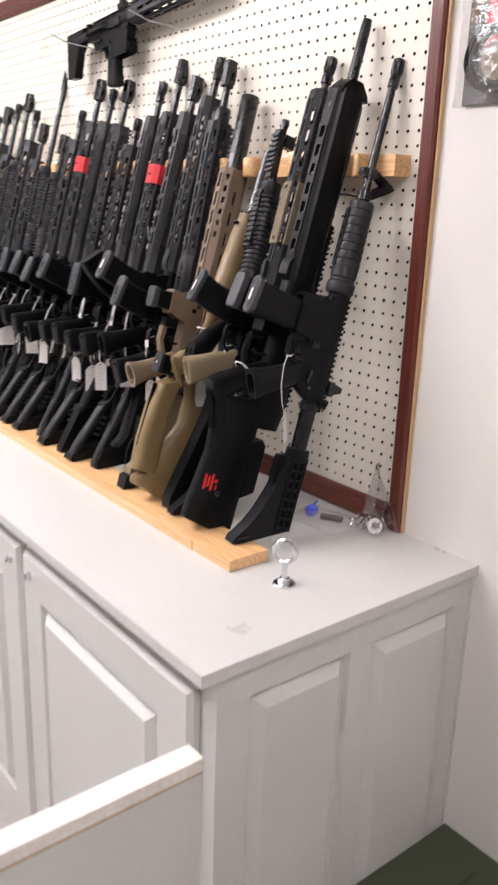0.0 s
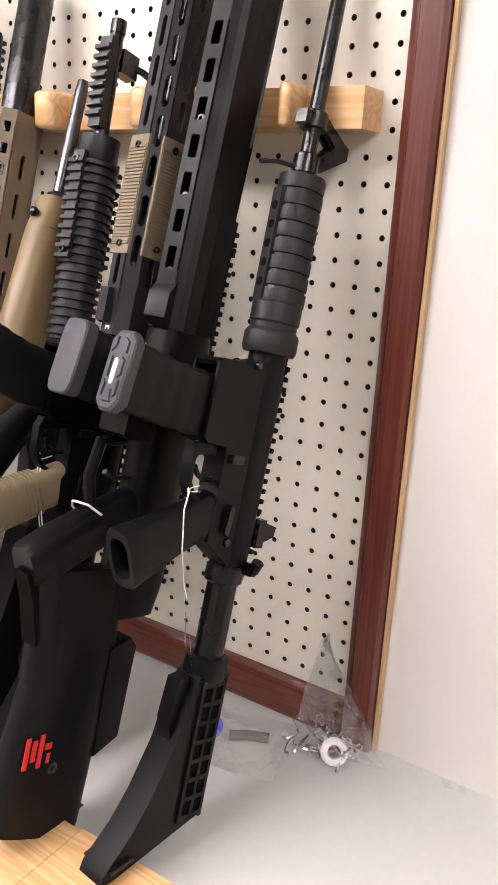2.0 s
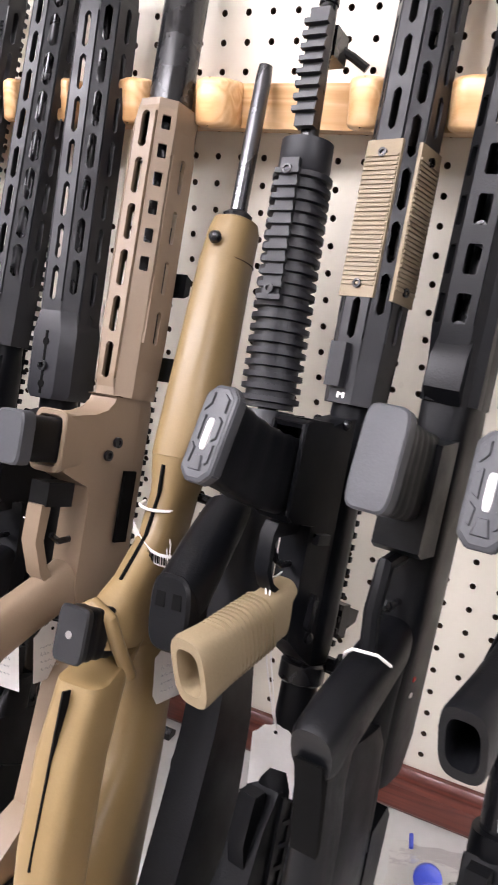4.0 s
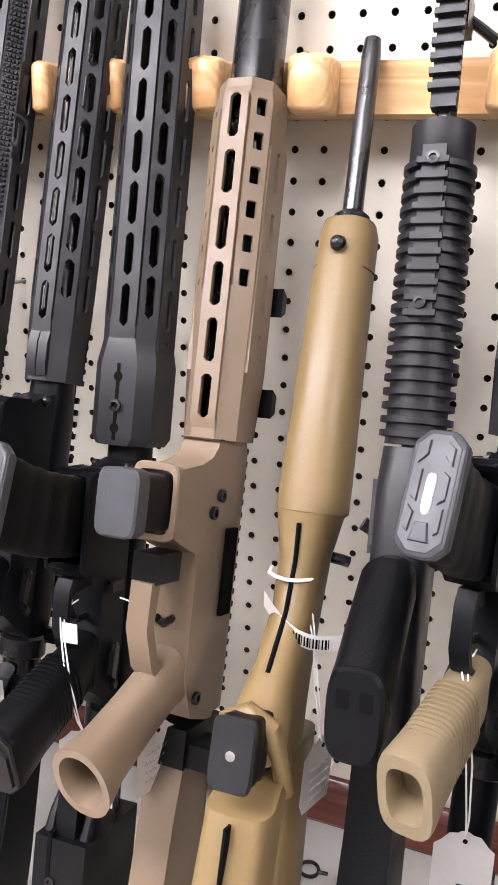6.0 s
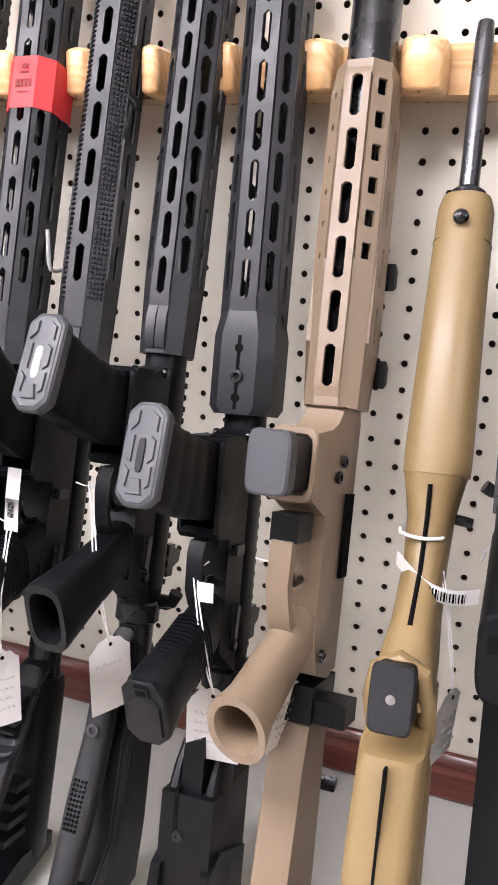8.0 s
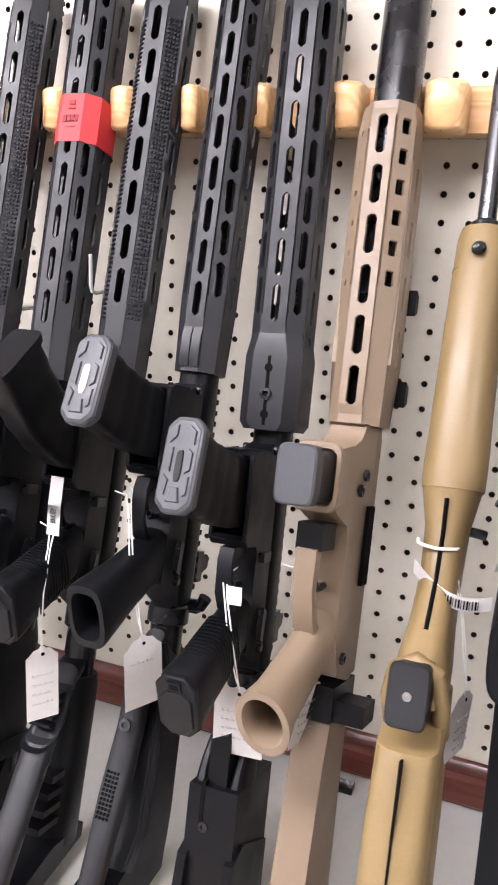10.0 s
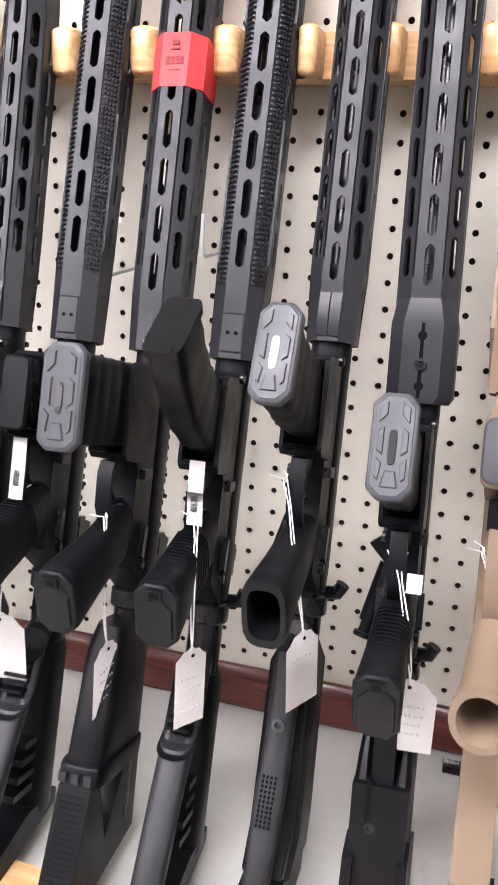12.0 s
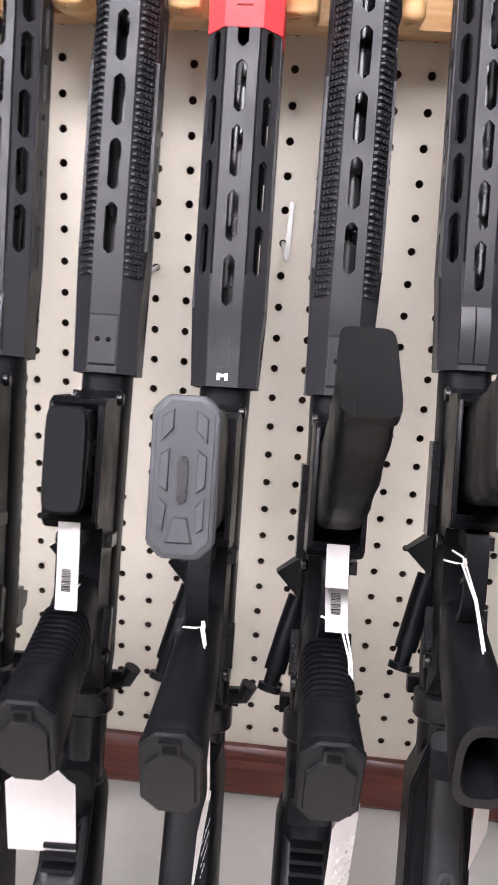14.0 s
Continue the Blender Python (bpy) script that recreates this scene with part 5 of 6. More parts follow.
    for k, mt in ((0, RED_PAINT), (1, PAPER)):
        part("selector_mark", boxed(0.0200, 0.0206, -0.020 - 0.003, -0.018, -0.205 - 0.012 * k, -0.202 - 0.012 * k), mt, root, "small selector mark")


thumbhole_rifle()

# slotted guard with tan rubber panels
r3 = generic(2, 1.380, 1.775, 1.745, "plain", "poly", "ribbed", 0.68, "carbine", "flash", label="black rifle with tan panelled handguard and sand coloured grip", poly=SAND, window="white", hx=0.0215, hy=0.0225, yaw=-14, side=0.0, mag_len=0.0905, curve=0.020)
for c in list(r3.children):
    if c.name.startswith(("buttstock", "buffer")):
        for o in (c, *c.children_recursive):
            o.data.materials[0] = POLY
for px, py, ang in ((-0.002, -0.0228, 0), (0.0218, 0.000, 90)):
    at = Matrix.Translation((px, py, 0.082)) @ pose(0, 0, 0, 0, 0, ang)
    bm = box(bmesh.new(), -0.0155, 0.0155, -0.003, 0.0, 0.0, 0.120)
    bevel(bm, 0.0015, 2)
    bmesh.ops.transform(bm, matrix=at, verts=bm.verts)
    panel = part("rubber_panel", bm, PANEL_TAN, r3, "ribbed tan rubber panel")
    for k in range(29):
        rib = box(bmesh.new(), -0.0145, 0.0145, -0.0042, -0.0029, 0.009 + k * 0.0035, 0.0111 + k * 0.0035)
        bmesh.ops.transform(rib, matrix=at, verts=rib.verts)
        part("panel_rib", rib, PANEL_TAN, panel)
    for z in (0.010, 0.110):
        b = lathe(bmesh.new(), [(0.0036, 0), (0.0036, 0.0022), (0.002, 0.0023), (0.0018, 0.0004)], 12)
        bmesh.ops.transform(b, matrix=at @ pose(0, -0.003, z, 90), verts=b.verts)
        part("screw", b, STEEL_BLACK, r3)
part("rail_latch", boxed(-0.012, 0.002, -0.031, -0.022, 0.012, 0.046, 0.002), ANOD, r3)

# quad rail rifle with a thumbhole stock and a rail front sight on its thin barrel
def quad_rifle():
    zr = 1.368
    root, end = rifle(3, zr, "black quad-rail rifle with moulded black stock", -2, y_ref=-0.138, side=-2.6)
    L = along(zr, 1.577)
    barrel(root, L + 0.125, 0.008, STEEL_BLACK, "plain")
    quad(root, L)
    bm = box(bmesh.new(), -0.0085, 0.0085, -0.014, -0.004, L + 0.01, L + 0.105)
    teeth(bm, L + 0.02, L + 0.105, 0.0105, -0.0142, -0.019)
    part("gas_block_rail", bm, ANOD, root)
    bm = box(bmesh.new(), -0.008, 0.008, 0.006, 0.030, L + 0.075, L + 0.10)
    tube(bm, [(0.0, 0.02, L + 0.09), (0.012, 0.034, L + 0.086), (0.024, 0.040, L + 0.078)], 0.004, 8)
    part("folding_sight", bevel(bm, 0.0015, 1), STEEL_BLACK, root)
    bm = loft(bmesh.new(), [(0.0, -0.20, 0, 0.018, 0.030, 0.6), (-0.002, -0.11, 0, 0.0195, 0.034, 0.6), (0.0, -0.03, 0, 0.0205, 0.031, 0.6), (0.0, -0.002, 0, 0.020, 0.024, 0.8)], 20)
    part("receiver", bm, ANOD, root)
    part("ejection_port", boxed(-0.0215, -0.018, -0.02, -0.004, -0.075, -0.025, 0.001), STEEL_GREY, root, "bare steel bolt in the ejection port")
    bm = tube(bmesh.new(), [(-0.016, 0.002, -0.062), (-0.025, 0.0, -0.060), (-0.030, -0.002, -0.057)], 0.005, 10)
    part("bolt_handle", bm, STEEL_BLACK, root)
    # smooth rounded grip neck, blunt two-holed end piece and slim stock below
    st = part("stock", loft(bmesh.new(), [(-0.028, -0.082, 90, 0.014, 0.010, 0.9), (-0.046, -0.092, 100, 0.0185, 0.020, 0.9), (-0.070, -0.120, 120, 0.0180, 0.022, 0.8), (-0.088, -0.144, 120, 0.0180, 0.024, 0.75), (-0.095, -0.150, 120, 0.0178, 0.023, 0.65)], 20), POLY, root, "moulded black stock")
    ep = part("grip_cap", loft(bmesh.new(), [(-0.080, -0.154, 94, 0.0170, 0.026, 0.7), (-0.095, -0.156, 94, 0.0176, 0.0285, 0.65), (-0.104, -0.157, 94, 0.0172, 0.0285, 0.6), (-0.1065, -0.157, 94, 0.0150, 0.0262, 0.6)], 26), POLY, st)
    # black blocks painted as the shade of two cap holes
    for s in (-0.007, 0.007):
        part("cap_hole", boxed(s - 0.0038, s + 0.0038, -0.1076, -0.101, -0.153, -0.142, 0.001, 1), INK_AND_SHADE, ep)

    def z_at(y):
        return -end + SLANT * y
    part("butt_body", profiled([(0.010, -0.19), (0.024, -0.26), (0.022, z_at(0.022)), (-0.080, z_at(-0.080)), (-0.086, z_at(-0.086) + 0.02), (-0.050, -0.32), (-0.036, -0.26), (-0.03, -0.2)], 0.0155, 0.012, 4), POLY, st)


quad_rifle()


# ochre one-piece-stock rifle
def ochre_rifle():
    zr = 1.315
    root, end = rifle(4, zr, "ochre moulded-stock rifle with short plain barrel", 0, y_ref=-0.133, side=-2.1, lean=0.36)
    L = along(zr, 1.514, 0.36)
    barrel(root, along(zr, 1.642, 0.36), 0.0078, STEEL_GREY, "none", label="bare grey steel barrel")
    bm = loft(bmesh.new(), [(-0.012, -0.002, 0, 0.0215, 0.030, 0.85), (-0.011, 0.0, 0, 0.0238, 0.0325, 0.85), (-0.010, 0.02, 0, 0.024, 0.032, 0.85), (-0.004, L - 0.045, 0, 0.021, 0.026, 0.85), (0.0, L - 0.012, 0, 0.0205, 0.0225, 0.85), (0.0, L - 0.003, 0, 0.018, 0.020, 0.85), (0.0, L, 0, 0.011, 0.013, 0.9)], 24)
    hg = part("fore_end", bm, OCHRE, root, "smooth ochre fore-end")
    part("collar", lathe(bmesh.new(), [(0.012, L - 0.002), (0.013, L + 0.003), (0.009, L + 0.006)], 20), STEEL_BLACK, root)
    part("seam_ring", loft(bmesh.new(), [(-0.0026, L - 0.0400, 0, 0.0214, 0.0258, 0.85), (-0.0026, L - 0.0392, 0, 0.0214, 0.0258, 0.85)], 24), DARK_BROWN, hg)
    b = lathe(bmesh.new(), [(0.0035, 0), (0.0045, 0.003), (0.0058, 0.006), (0.0045, 0.0095), (0.0015, 0.011)], 16)
    bmesh.ops.transform(b, matrix=pose(0.0, -0.024, L - 0.026, 90), verts=b.verts)
    part("stud", b, STEEL_BLACK, hg, "black round sling stud")
    bm = loft(bmesh.new(), [(-0.014, 0.0, 0, 0.0222, 0.029, 0.8), (-0.016, -0.03, 0, 0.0165, 0.024, 0.8), (-0.022, -0.065, 0, 0.0150, 0.026, 0.8), (-0.038, -0.10, 0, 0.0160, 0.034, 0.8), (-0.056, -0.125, 0, 0.0185, 0.042, 0.75), (-0.056, -0.15, 0, 0.018, 0.046, 0.75)], 20)
    part("receiver_shell", bm, OCHRE, root)
    part("seam", tube(bmesh.new(), [(0, -0.0425, -0.008), (0, -0.0408, -0.034), (0, -0.0490, -0.067), (0, -0.0725, -0.101)], 0.0018, 6), INK_AND_SHADE, root)
    magazine(root, "stub", 0.058, POLY, window=False, zc=-0.138, base=POLY_SOFT)
    for k in range(6):
        part("neck_rib", loft(bmesh.new(), [(-0.094 - 0.0035 * k, -0.138, 90, 0.0118, 0.0191, 0.36), (-0.0957 - 0.0035 * k, -0.138, 90, 0.0118, 0.0191, 0.36)], 20), POLY, root)
    b = lathe(bmesh.new(), [(0.003, 0), (0.003, 0.0015), (0.0016, 0.0016)], 12)
    bmesh.ops.transform(b, matrix=pose(0, -0.1235, -0.138, 90), verts=b.verts)
    part("screw", b, ZINC, root, "bright screw")
    tg = tube(bmesh.new(), [(-0.017, -0.062, -0.172), (-0.0175, -0.086, -0.146), (-0.0135, -0.097, -0.126), (0.0, -0.100, -0.118), (0.0135, -0.097, -0.126), (0.0175, -0.086, -0.146), (0.017, -0.062, -0.172)], 0.0058, 12)
    part("guard_hoop", tg, OCHRE, root)

    def z_at(y):
        return -end + SLANT * y
    bm = loft(bmesh.new(), [(-0.014, -0.150, 0, 0.0165, 0.036, 0.7), (-0.006, -0.190, 0, 0.0170, 0.028, 0.7), (-0.003, -0.250, 0, 0.0175, 0.030, 0.7), (-0.018, -0.310, 0, 0.0185, 0.046, 0.7), (-0.034, -0.370, -6, 0.0192, 0.062, 0.65), (-0.041, z_at(-0.041) + 0.014, -17, 0.0195, 0.070, 0.6), (-0.041, z_at(-0.041) + 0.003, -17, 0.0190, 0.0695, 0.6), (-0.041, z_at(-0.041), -17, 0.0165, 0.066, 0.6)], 30)
    st = part("stock", bm, OCHRE, root, "ochre stock with a thumbhole")
    bm = loft(bmesh.new(), [(-0.060, -0.150, 40, 0.0185, 0.026, 0.6), (-0.084, -0.172, 12, 0.0205, 0.024, 0.5), (-0.093, -0.230, 0, 0.0210, 0.024, 0.5), (-0.092, -0.30, 0, 0.0205, 0.026, 0.5), (-0.085, -0.36, 0, 0.0190, 0.028, 0.6)], 22)
    part("grip_bar", bm, OCHRE, st)
    part("seam", boxed(-0.0008, 0.0008, -0.1188, -0.110, -0.31, -0.18), INK_AND_SHADE, st)
    b = tube(bmesh.new(), [(0.012, 0.0, -0.03), (0.022, 0.0, -0.031), (0.027, 0.002, -0.032)], 0.004, 10)
    part("bolt_handle", b, STEEL_BLACK, root)


ochre_rifle()


# tan chassis rifle
def tan_rifle():
    zr = 1.352
    root, end = rifle(5, zr, "tan chassis rifle with slotted fore-end and black shrouded barrel", -4, side=-1.85)
    L = along(zr, 1.603)
    hx, hy = 0.0215, 0.027
    sec = octagon(hx, hy, 0.0115)
    sl = {0: slot_row(0.015, L - 0.005, 0.0405, 0.0315, 0.0085, 0.0025), 1: slot_row(L - 0.150, L - 0.012, 0.0245, 0.0125, 0.0078, 0.0010), 7: slot_row(L - 0.150, L - 0.012, 0.0245, 0.005, 0.003, 0.001),
          2: slot_row(0.05, L - 0.02, 0.045, 0.03, 0.006, 0.002), 6: slot_row(0.05, L - 0.02, 0.045, 0.03, 0.006, 0.002)}
    hg = part("handguard", shell(sec, 0.0, L, sl, 0.0034), TAN, root, "tan fore-end with slots and square vents")
    barrel(root, L + 0.02, 0.0135, STEEL_BLACK, "none")
    part("barrel_shroud", lathe(bmesh.new(), [(0.0195, L - 0.05), (0.0195, along(zr, 1.752)), (0.018, along(zr, 1.755)), (0.009, along(zr, 1.755)), (0.008, along(zr, 1.74))], 28), STEEL_BLACK, root, "smooth black barrel shroud")
    top_rail(root, -0.19, L - 0.10, hy + 0.002, POLY)
    for z in (0.02, 0.098):
        bm = prof(bmesh.new(), [(0.026, z), (0.034, z + 0.004), (0.034, z + 0.018), (0.026, z + 0.022)], 0.014, 0.029)
        part("rail_clip", bevel(bm, 0.003, 2), POLY, root)
    # chassis: flared magazine well, body and grip frame
    pts = [(0.010, 0.001), (-0.026, 0.001), (-0.029, -0.006), (-0.036, -0.013), (-0.050, -0.018), (-0.066, -0.020), (-0.080, -0.022), (-0.080, -0.068), (-0.066, -0.074), (-0.048, -0.080), (-0.044, -0.092), (-0.044, -0.168), (-0.03, -0.20), (0.004, -0.21), (0.012, -0.2)]
    part("chassis", profiled(pts, 0.0150, 0.0045, 3), TAN, root, "tan chassis body")
    mw = bmesh.new()
    loft(mw, [(-0.060, -0.0440, 90, 0.0155, 0.0235, 0.35), (-0.078, -0.0440, 90, 0.0165, 0.0245, 0.35), (-0.0865, -0.0440, 90, 0.0180, 0.0262, 0.35), (-0.0880, -0.0440, 90, 0.0172, 0.0252, 0.35)], 28, 0.84)
    part("magwell_flare", mw, TAN, root, "tan flared rim of the magazine well")
    part("seam", boxed(-0.0155, 0.0155, -0.0300, -0.020, -0.0006, 0.0004), DARK_BROWN, root)
    up = loft(bmesh.new(), [(0.014, -0.205, 0, 0.0145, 0.0175, 0.7), (0.014, -0.01, 0, 0.0155, 0.0175, 0.7), (0.012, 0.002, 0, 0.015, 0.0165, 0.8)], 18)
    part("upper_receiver", up, TAN, root)
    bm = box(bmesh.new(), 0.0155, 0.0185, -0.004, 0.012, -0.13, -0.065)
    # port shade painted with a black plate
    part("ejection_port", bevel(bm, 0.0015, 1), INK_AND_SHADE, root)
    for py, pz in ((-0.020, -0.040), (-0.03, -0.052), (-0.028, -0.185)):
        b = lathe(bmesh.new(), [(0.0048, 0), (0.0048, 0.003), (0.0028, 0.0031), (0.0026, 0.001)], 14)
        bmesh.ops.transform(b, matrix=pose(0.0162, py, pz, 0, 90, 0), verts=b.verts)
        part("pin", b, STEEL_BLACK, root)
    magazine(root, "short", 0.058, POLY, window=False, zc=-0.0435, base=POLY_GREY)
    bm = box(bmesh.new(), -0.010, 0.010, -0.088, -0.058, -0.098, -0.078)
    part("magazine_catch", bevel(bm, 0.002, 2), POLY, root)
    bm = profiled([(-0.080, -0.096), (-0.0905, -0.097), (-0.0915, -0.128), (-0.080, -0.156), (-0.066, -0.168), (-0.060, -0.164), (-0.073, -0.150), (-0.0825, -0.127)], 0.0080, 0.002, 2)
    part("trigger_guard", bm, TAN, root)
    part("trigger", tube(bmesh.new(), [(0, -0.042, -0.128), (0, -0.056, -0.130), (0, -0.066, -0.124)], 0.003, 8), STEEL_BLACK, root)
    secs = []
    for t, hx, hz, e in ((0.0, 0.0140, 0.0225, 0.7), (0.15, 0.0140, 0.0215, 0.75), (0.45, 0.0150, 0.0205, 0.8), (0.8, 0.0165, 0.0225, 0.9), (0.93, 0.0190, 0.0262, 0.95), (1.0, 0.0200, 0.0275, 0.95)):
        secs.append((-0.040 - 0.866 * 0.112 * t, -0.166 - 0.42 * 0.112 * t, 117, hx, hz, e))
    g = part("pistol_grip", loft(bmesh.new(), secs, 26, 0.76), TAN, root, "tan pistol grip with a flared hollow end")
    bm = bmesh.new()
    for k in range(4):
        one = box(bmesh.new(), -0.009 + 0.005 * k, -0.0065 + 0.005 * k, -0.078, -0.03, 0.0215, 0.0235)
        bmesh.ops.transform(one, matrix=Matrix.Translation((0, -0.042, -0.172)) @ Matrix.Rotation(radians(30), 4, "X"), verts=one.verts)
        tmp = bpy.data.meshes.new("groove")
        one.to_mesh(tmp)
        one.free()
        bm.from_mesh(tmp)
        bpy.data.meshes.remove(tmp)
    part("grip_groove", bm, TAN, g)
    part("hinge", boxed(-0.0155, 0.0155, -0.034, 0.020, -0.236, -0.208, 0.003), POLY, root, "black folding hinge block")
    bm = prof(bmesh.new(), [(-0.03, -0.235), (-0.03, -0.218), (0.0, -0.218), (0.0, -0.235)], 0.016, 0.040)
    part("hinge_latch", bevel(bm, 0.003, 2), POLY, root)

    def z_at(y):
        return -end + SLANT * y
    bm = profiled([(0.014, -0.236), (0.018, z_at(0.018) + 0.03), (-0.092, z_at(-0.092) + 0.03), (-0.094, -end + 0.018), (-0.062, -end + 0.052), (-0.046, -end + 0.062), (-0.036, -0.27), (-0.030, -0.238)], 0.0140, 0.0035, 3)
    st = part("buttstock", bm, TAN, root, "tan skeleton buttstock")
    # black block in place of the slot's shade
    part("stock_slot", boxed(-0.006, 0.006, -0.0905, -0.070, -end - 0.006, -end + 0.022, 0.001), INK_AND_SHADE, st)
    bm = profiled([(0.026, z_at(0.026) + 0.029), (0.026, z_at(0.026)), (-0.102, z_at(-0.102)), (-0.102, z_at(-0.102) + 0.029)], 0.0172, 0.004, 2)
    part("butt_pad", bm, POLY, st)


tan_rifle()

# black rifles towards the left end
r7 = generic(6, 1.338, 1.78, 1.70, "clamped", "poly", "ribbed", 0.0, "block", "brake", side=-2.2, yaw=-0.5, lean=0.255, mag_len=0.104, zc=-0.050, curve=0.019, label="black rifle with clamp-mounted slotted handguard", window="dark", hx=0.0215, hy=0.025)
part("shroud", lathe(bmesh.new(), [(0.0125, along(1.338, 1.69)), (0.0185, along(1.338, 1.695)), (0.0185, along(1.338, 1.728)), (0.017, along(1.338, 1.731)), (0.009, along(1.338, 1.731))], 26), STEEL_BLACK, r7, "short black barrel collar")
generic(7, 1.378, side=-1.05, yaw=-1.0, mag_len=0.106, curve=0.021, zc=-0.050, muzzle=1.815, hg_end=1.76, style="skeleton", mag="poly", grip_style="plain", hollow=0.76, stock_kind="slab", device="flash", label="black rifle with skeletonised slim handguard", window="white")
generic(8, 1.357, 1.765, 1.73, "textured", "steel", "ribbed", 0.0, "triangle", "brake", label="black rifle with textured handguard and curved magazine", mag_len=0.111, hx=0.0205, zc=-0.051, grip_z=-0.146, side=-0.4, yaw=2.5)
r10 = generic(9, 1.357, 1.81, 1.735, "plain", "poly", "plain", 0.0, "column", "brake", label="black rifle with red wrap round its slotted handguard", window="clear", hx=0.021, hy=0.024, zc=-0.048, grip_z=-0.150, curve=0.0, mag_len=0.091, size=1.17, side=-0.9, yaw=0.0)


def red_wrap(root, z0, z1, hx=0.021, hy=0.024):
    bm = bmesh.new()
    rings = [[bm.verts.new((px, py, z)) for px, py in octagon(hx + d, hy + d, 0.0115)] for d, z in ((0.0010, z0), (0.0026, z0), (0.0026, z1), (0.0010, z1))]
    for ra, rb in zip(rings, rings[1:] + rings[:1]):
        for k in range(8):
            bm.faces.new((ra[k], ra[(k + 1) % 8], rb[(k + 1) % 8], rb[k]))
    w = part("wrap", bm, RED_WRAP, root, "red promotional wrap with dark print")
    bm = bmesh.new()
    y = -hy - 0.0030
    zm = z0 + 0.010
    for x0, x1, a, b in ((-0.0080, -0.0046, 0.008, 0.0145), (-0.0036, -0.0004, 0.008, 0.0145), (0.0006, 0.0038, 0.008, 0.0145), (0.0048, 0.0080, 0.008, 0.0145), (-0.005, 0.005, 0.003, 0.004), (-0.004, 0.004, 0.020, 0.0215), (-0.003, 0.003, 0.024, 0.028)):
        box(bm, x0, x1, y - 0.0003, y + 0.0005, zm + a, zm + b)
    part("print", bm, DARK_RED, w, "dark red printed mark")


red_wrap(r10, along(1.357, 1.570), along(1.357, 1.613))
generic(10, 1.360, 1.782, 1.73, "textured", "box", "ribbed", 0.0, "triangle", "flash", label="black rifle with textured handguard and ribbed grip", window=False, mag_len=0.036, mat_mag=STEEL_BLACK, hx=0.0205, zc=-0.052, grip_z=-0.145, side=-0.45, yaw=2.5)
generic(11, 1.366, 1.70, 1.665, "skeleton", "poly", "ribbed", 0.0, "slab", "flash", label="black rifle with slim skeletonised handguard", window="dark", side=-1.75)
FAR = [("plain", 1.785, 1.72, "poly", "triangle"), ("textured", 1.785, 1.73, "poly", "triangle"), ("plain", 1.80, 1.735, "straight", "triangle"), ("skeleton", 1.74, 1.69, "poly", "slab"), ("quad", 1.66, 1.60, "poly", "carbine"),
       ("quad", 1.86, 1.62, "poly", "triangle"), ("plain", 1.70, 1.64, "straight", "triangle"), ("skeleton", 1.76, 1.70, "poly", "triangle"), ("quad", 1.80, 1.64, "poly", "carbine"), ("plain", 1.79, 1.66, "steel", "triangle"), ("textured", 1.77, 1.70, "poly", "slab"),
       ("plain", 1.76, 1.70, "poly", "triangle"), ("quad", 1.74, 1.62, "poly", "triangle"), ("plain", 1.78, 1.70, "poly", "carbine")]
for k, (sty, mz, he, mg, stk) in enumerate(FAR):
    r = generic(12 + k, 1.350 + 0.012 * (k % 3), mz, he, sty, mg, "ribbed" if k % 2 else "plain", 0.0 if k % 3 else 0.7, stk, "flash" if k % 2 else "brake", label="black rifle with " + {"plain": "slotted", "textured": "textured", "skeleton": "skeletonised", "quad": "ribbed quad-rail"}[sty] + " handguard", window=False, sights=k % 2 == 0)
    if k == 2:
        red_wrap(r, along(1.374, 1.60), along(1.374, 1.64), 0.0195, 0.023)


# ---- short rifle hung on two wire pegs high on the board ----
def hung_rifle():
    root = empty("rifle", pose(-0.90, -0.05, 1.972, 0, 85, 0) @ pose(0, 0, 0, 0, 0, 90), "short black rifle hung level on wire pegs", "rifle")
    barrel(root, 0.40, 0.0085, STEEL_BLACK, "flash")
    mlok(root, 0.34, 0.019, 0.022, 0.010)
    receiver(root)
    grip(root, POLY, 0.0, "ribbed", -0.10, 6.0, 0.10)
    rear_sight(root, -0.05)
    part("brace_tube", lathe(bmesh.new(), [(0.0148, -0.30), (0.0148, -0.206)], 18), STEEL_BLACK, root)
    part("brace", profiled([(0.022, -0.24), (0.022, -0.345), (-0.088, -0.355), (-0.09, -0.315), (-0.03, -0.29)], 0.012, 0.004), POLY, root)


hung_rifle()


def wire_peg(x, z, reach=0.16, rise=0.05, group="wire pegs on the board", label="bare steel wire peg plugged into the pegboard", loop=False):
    bm = bmesh.new()
    tube(bm, [(0, 0.004, 0), (0, -0.02, 0), (0, -reach * 0.7, 0.006), (0, -reach, rise * 0.4)] if not loop else
         [(0, 0.004, 0), (0.004, -0.06, -0.001), (0.008, -0.122, -0.002), (0.0085, -0.129, 0.0), (0.009, -0.132, 0.006), (0.010, -0.134, rise)], 0.0018, 8)
    ob = thing("wire_peg", bm, DULL_WIRE, label, "peg", group)
    ob.location = (x, 0, z)


wire_peg(-45 * P, ZB + 37 * P)
wire_peg(-29 * P, ZB + 37 * P)
wire_peg(-28 * P, ZB + 18 * P, 0.05, 0.034, loop=True)
wire_peg(-32 * P, ZB + 17 * P, 0.05, 0.034, loop=True)


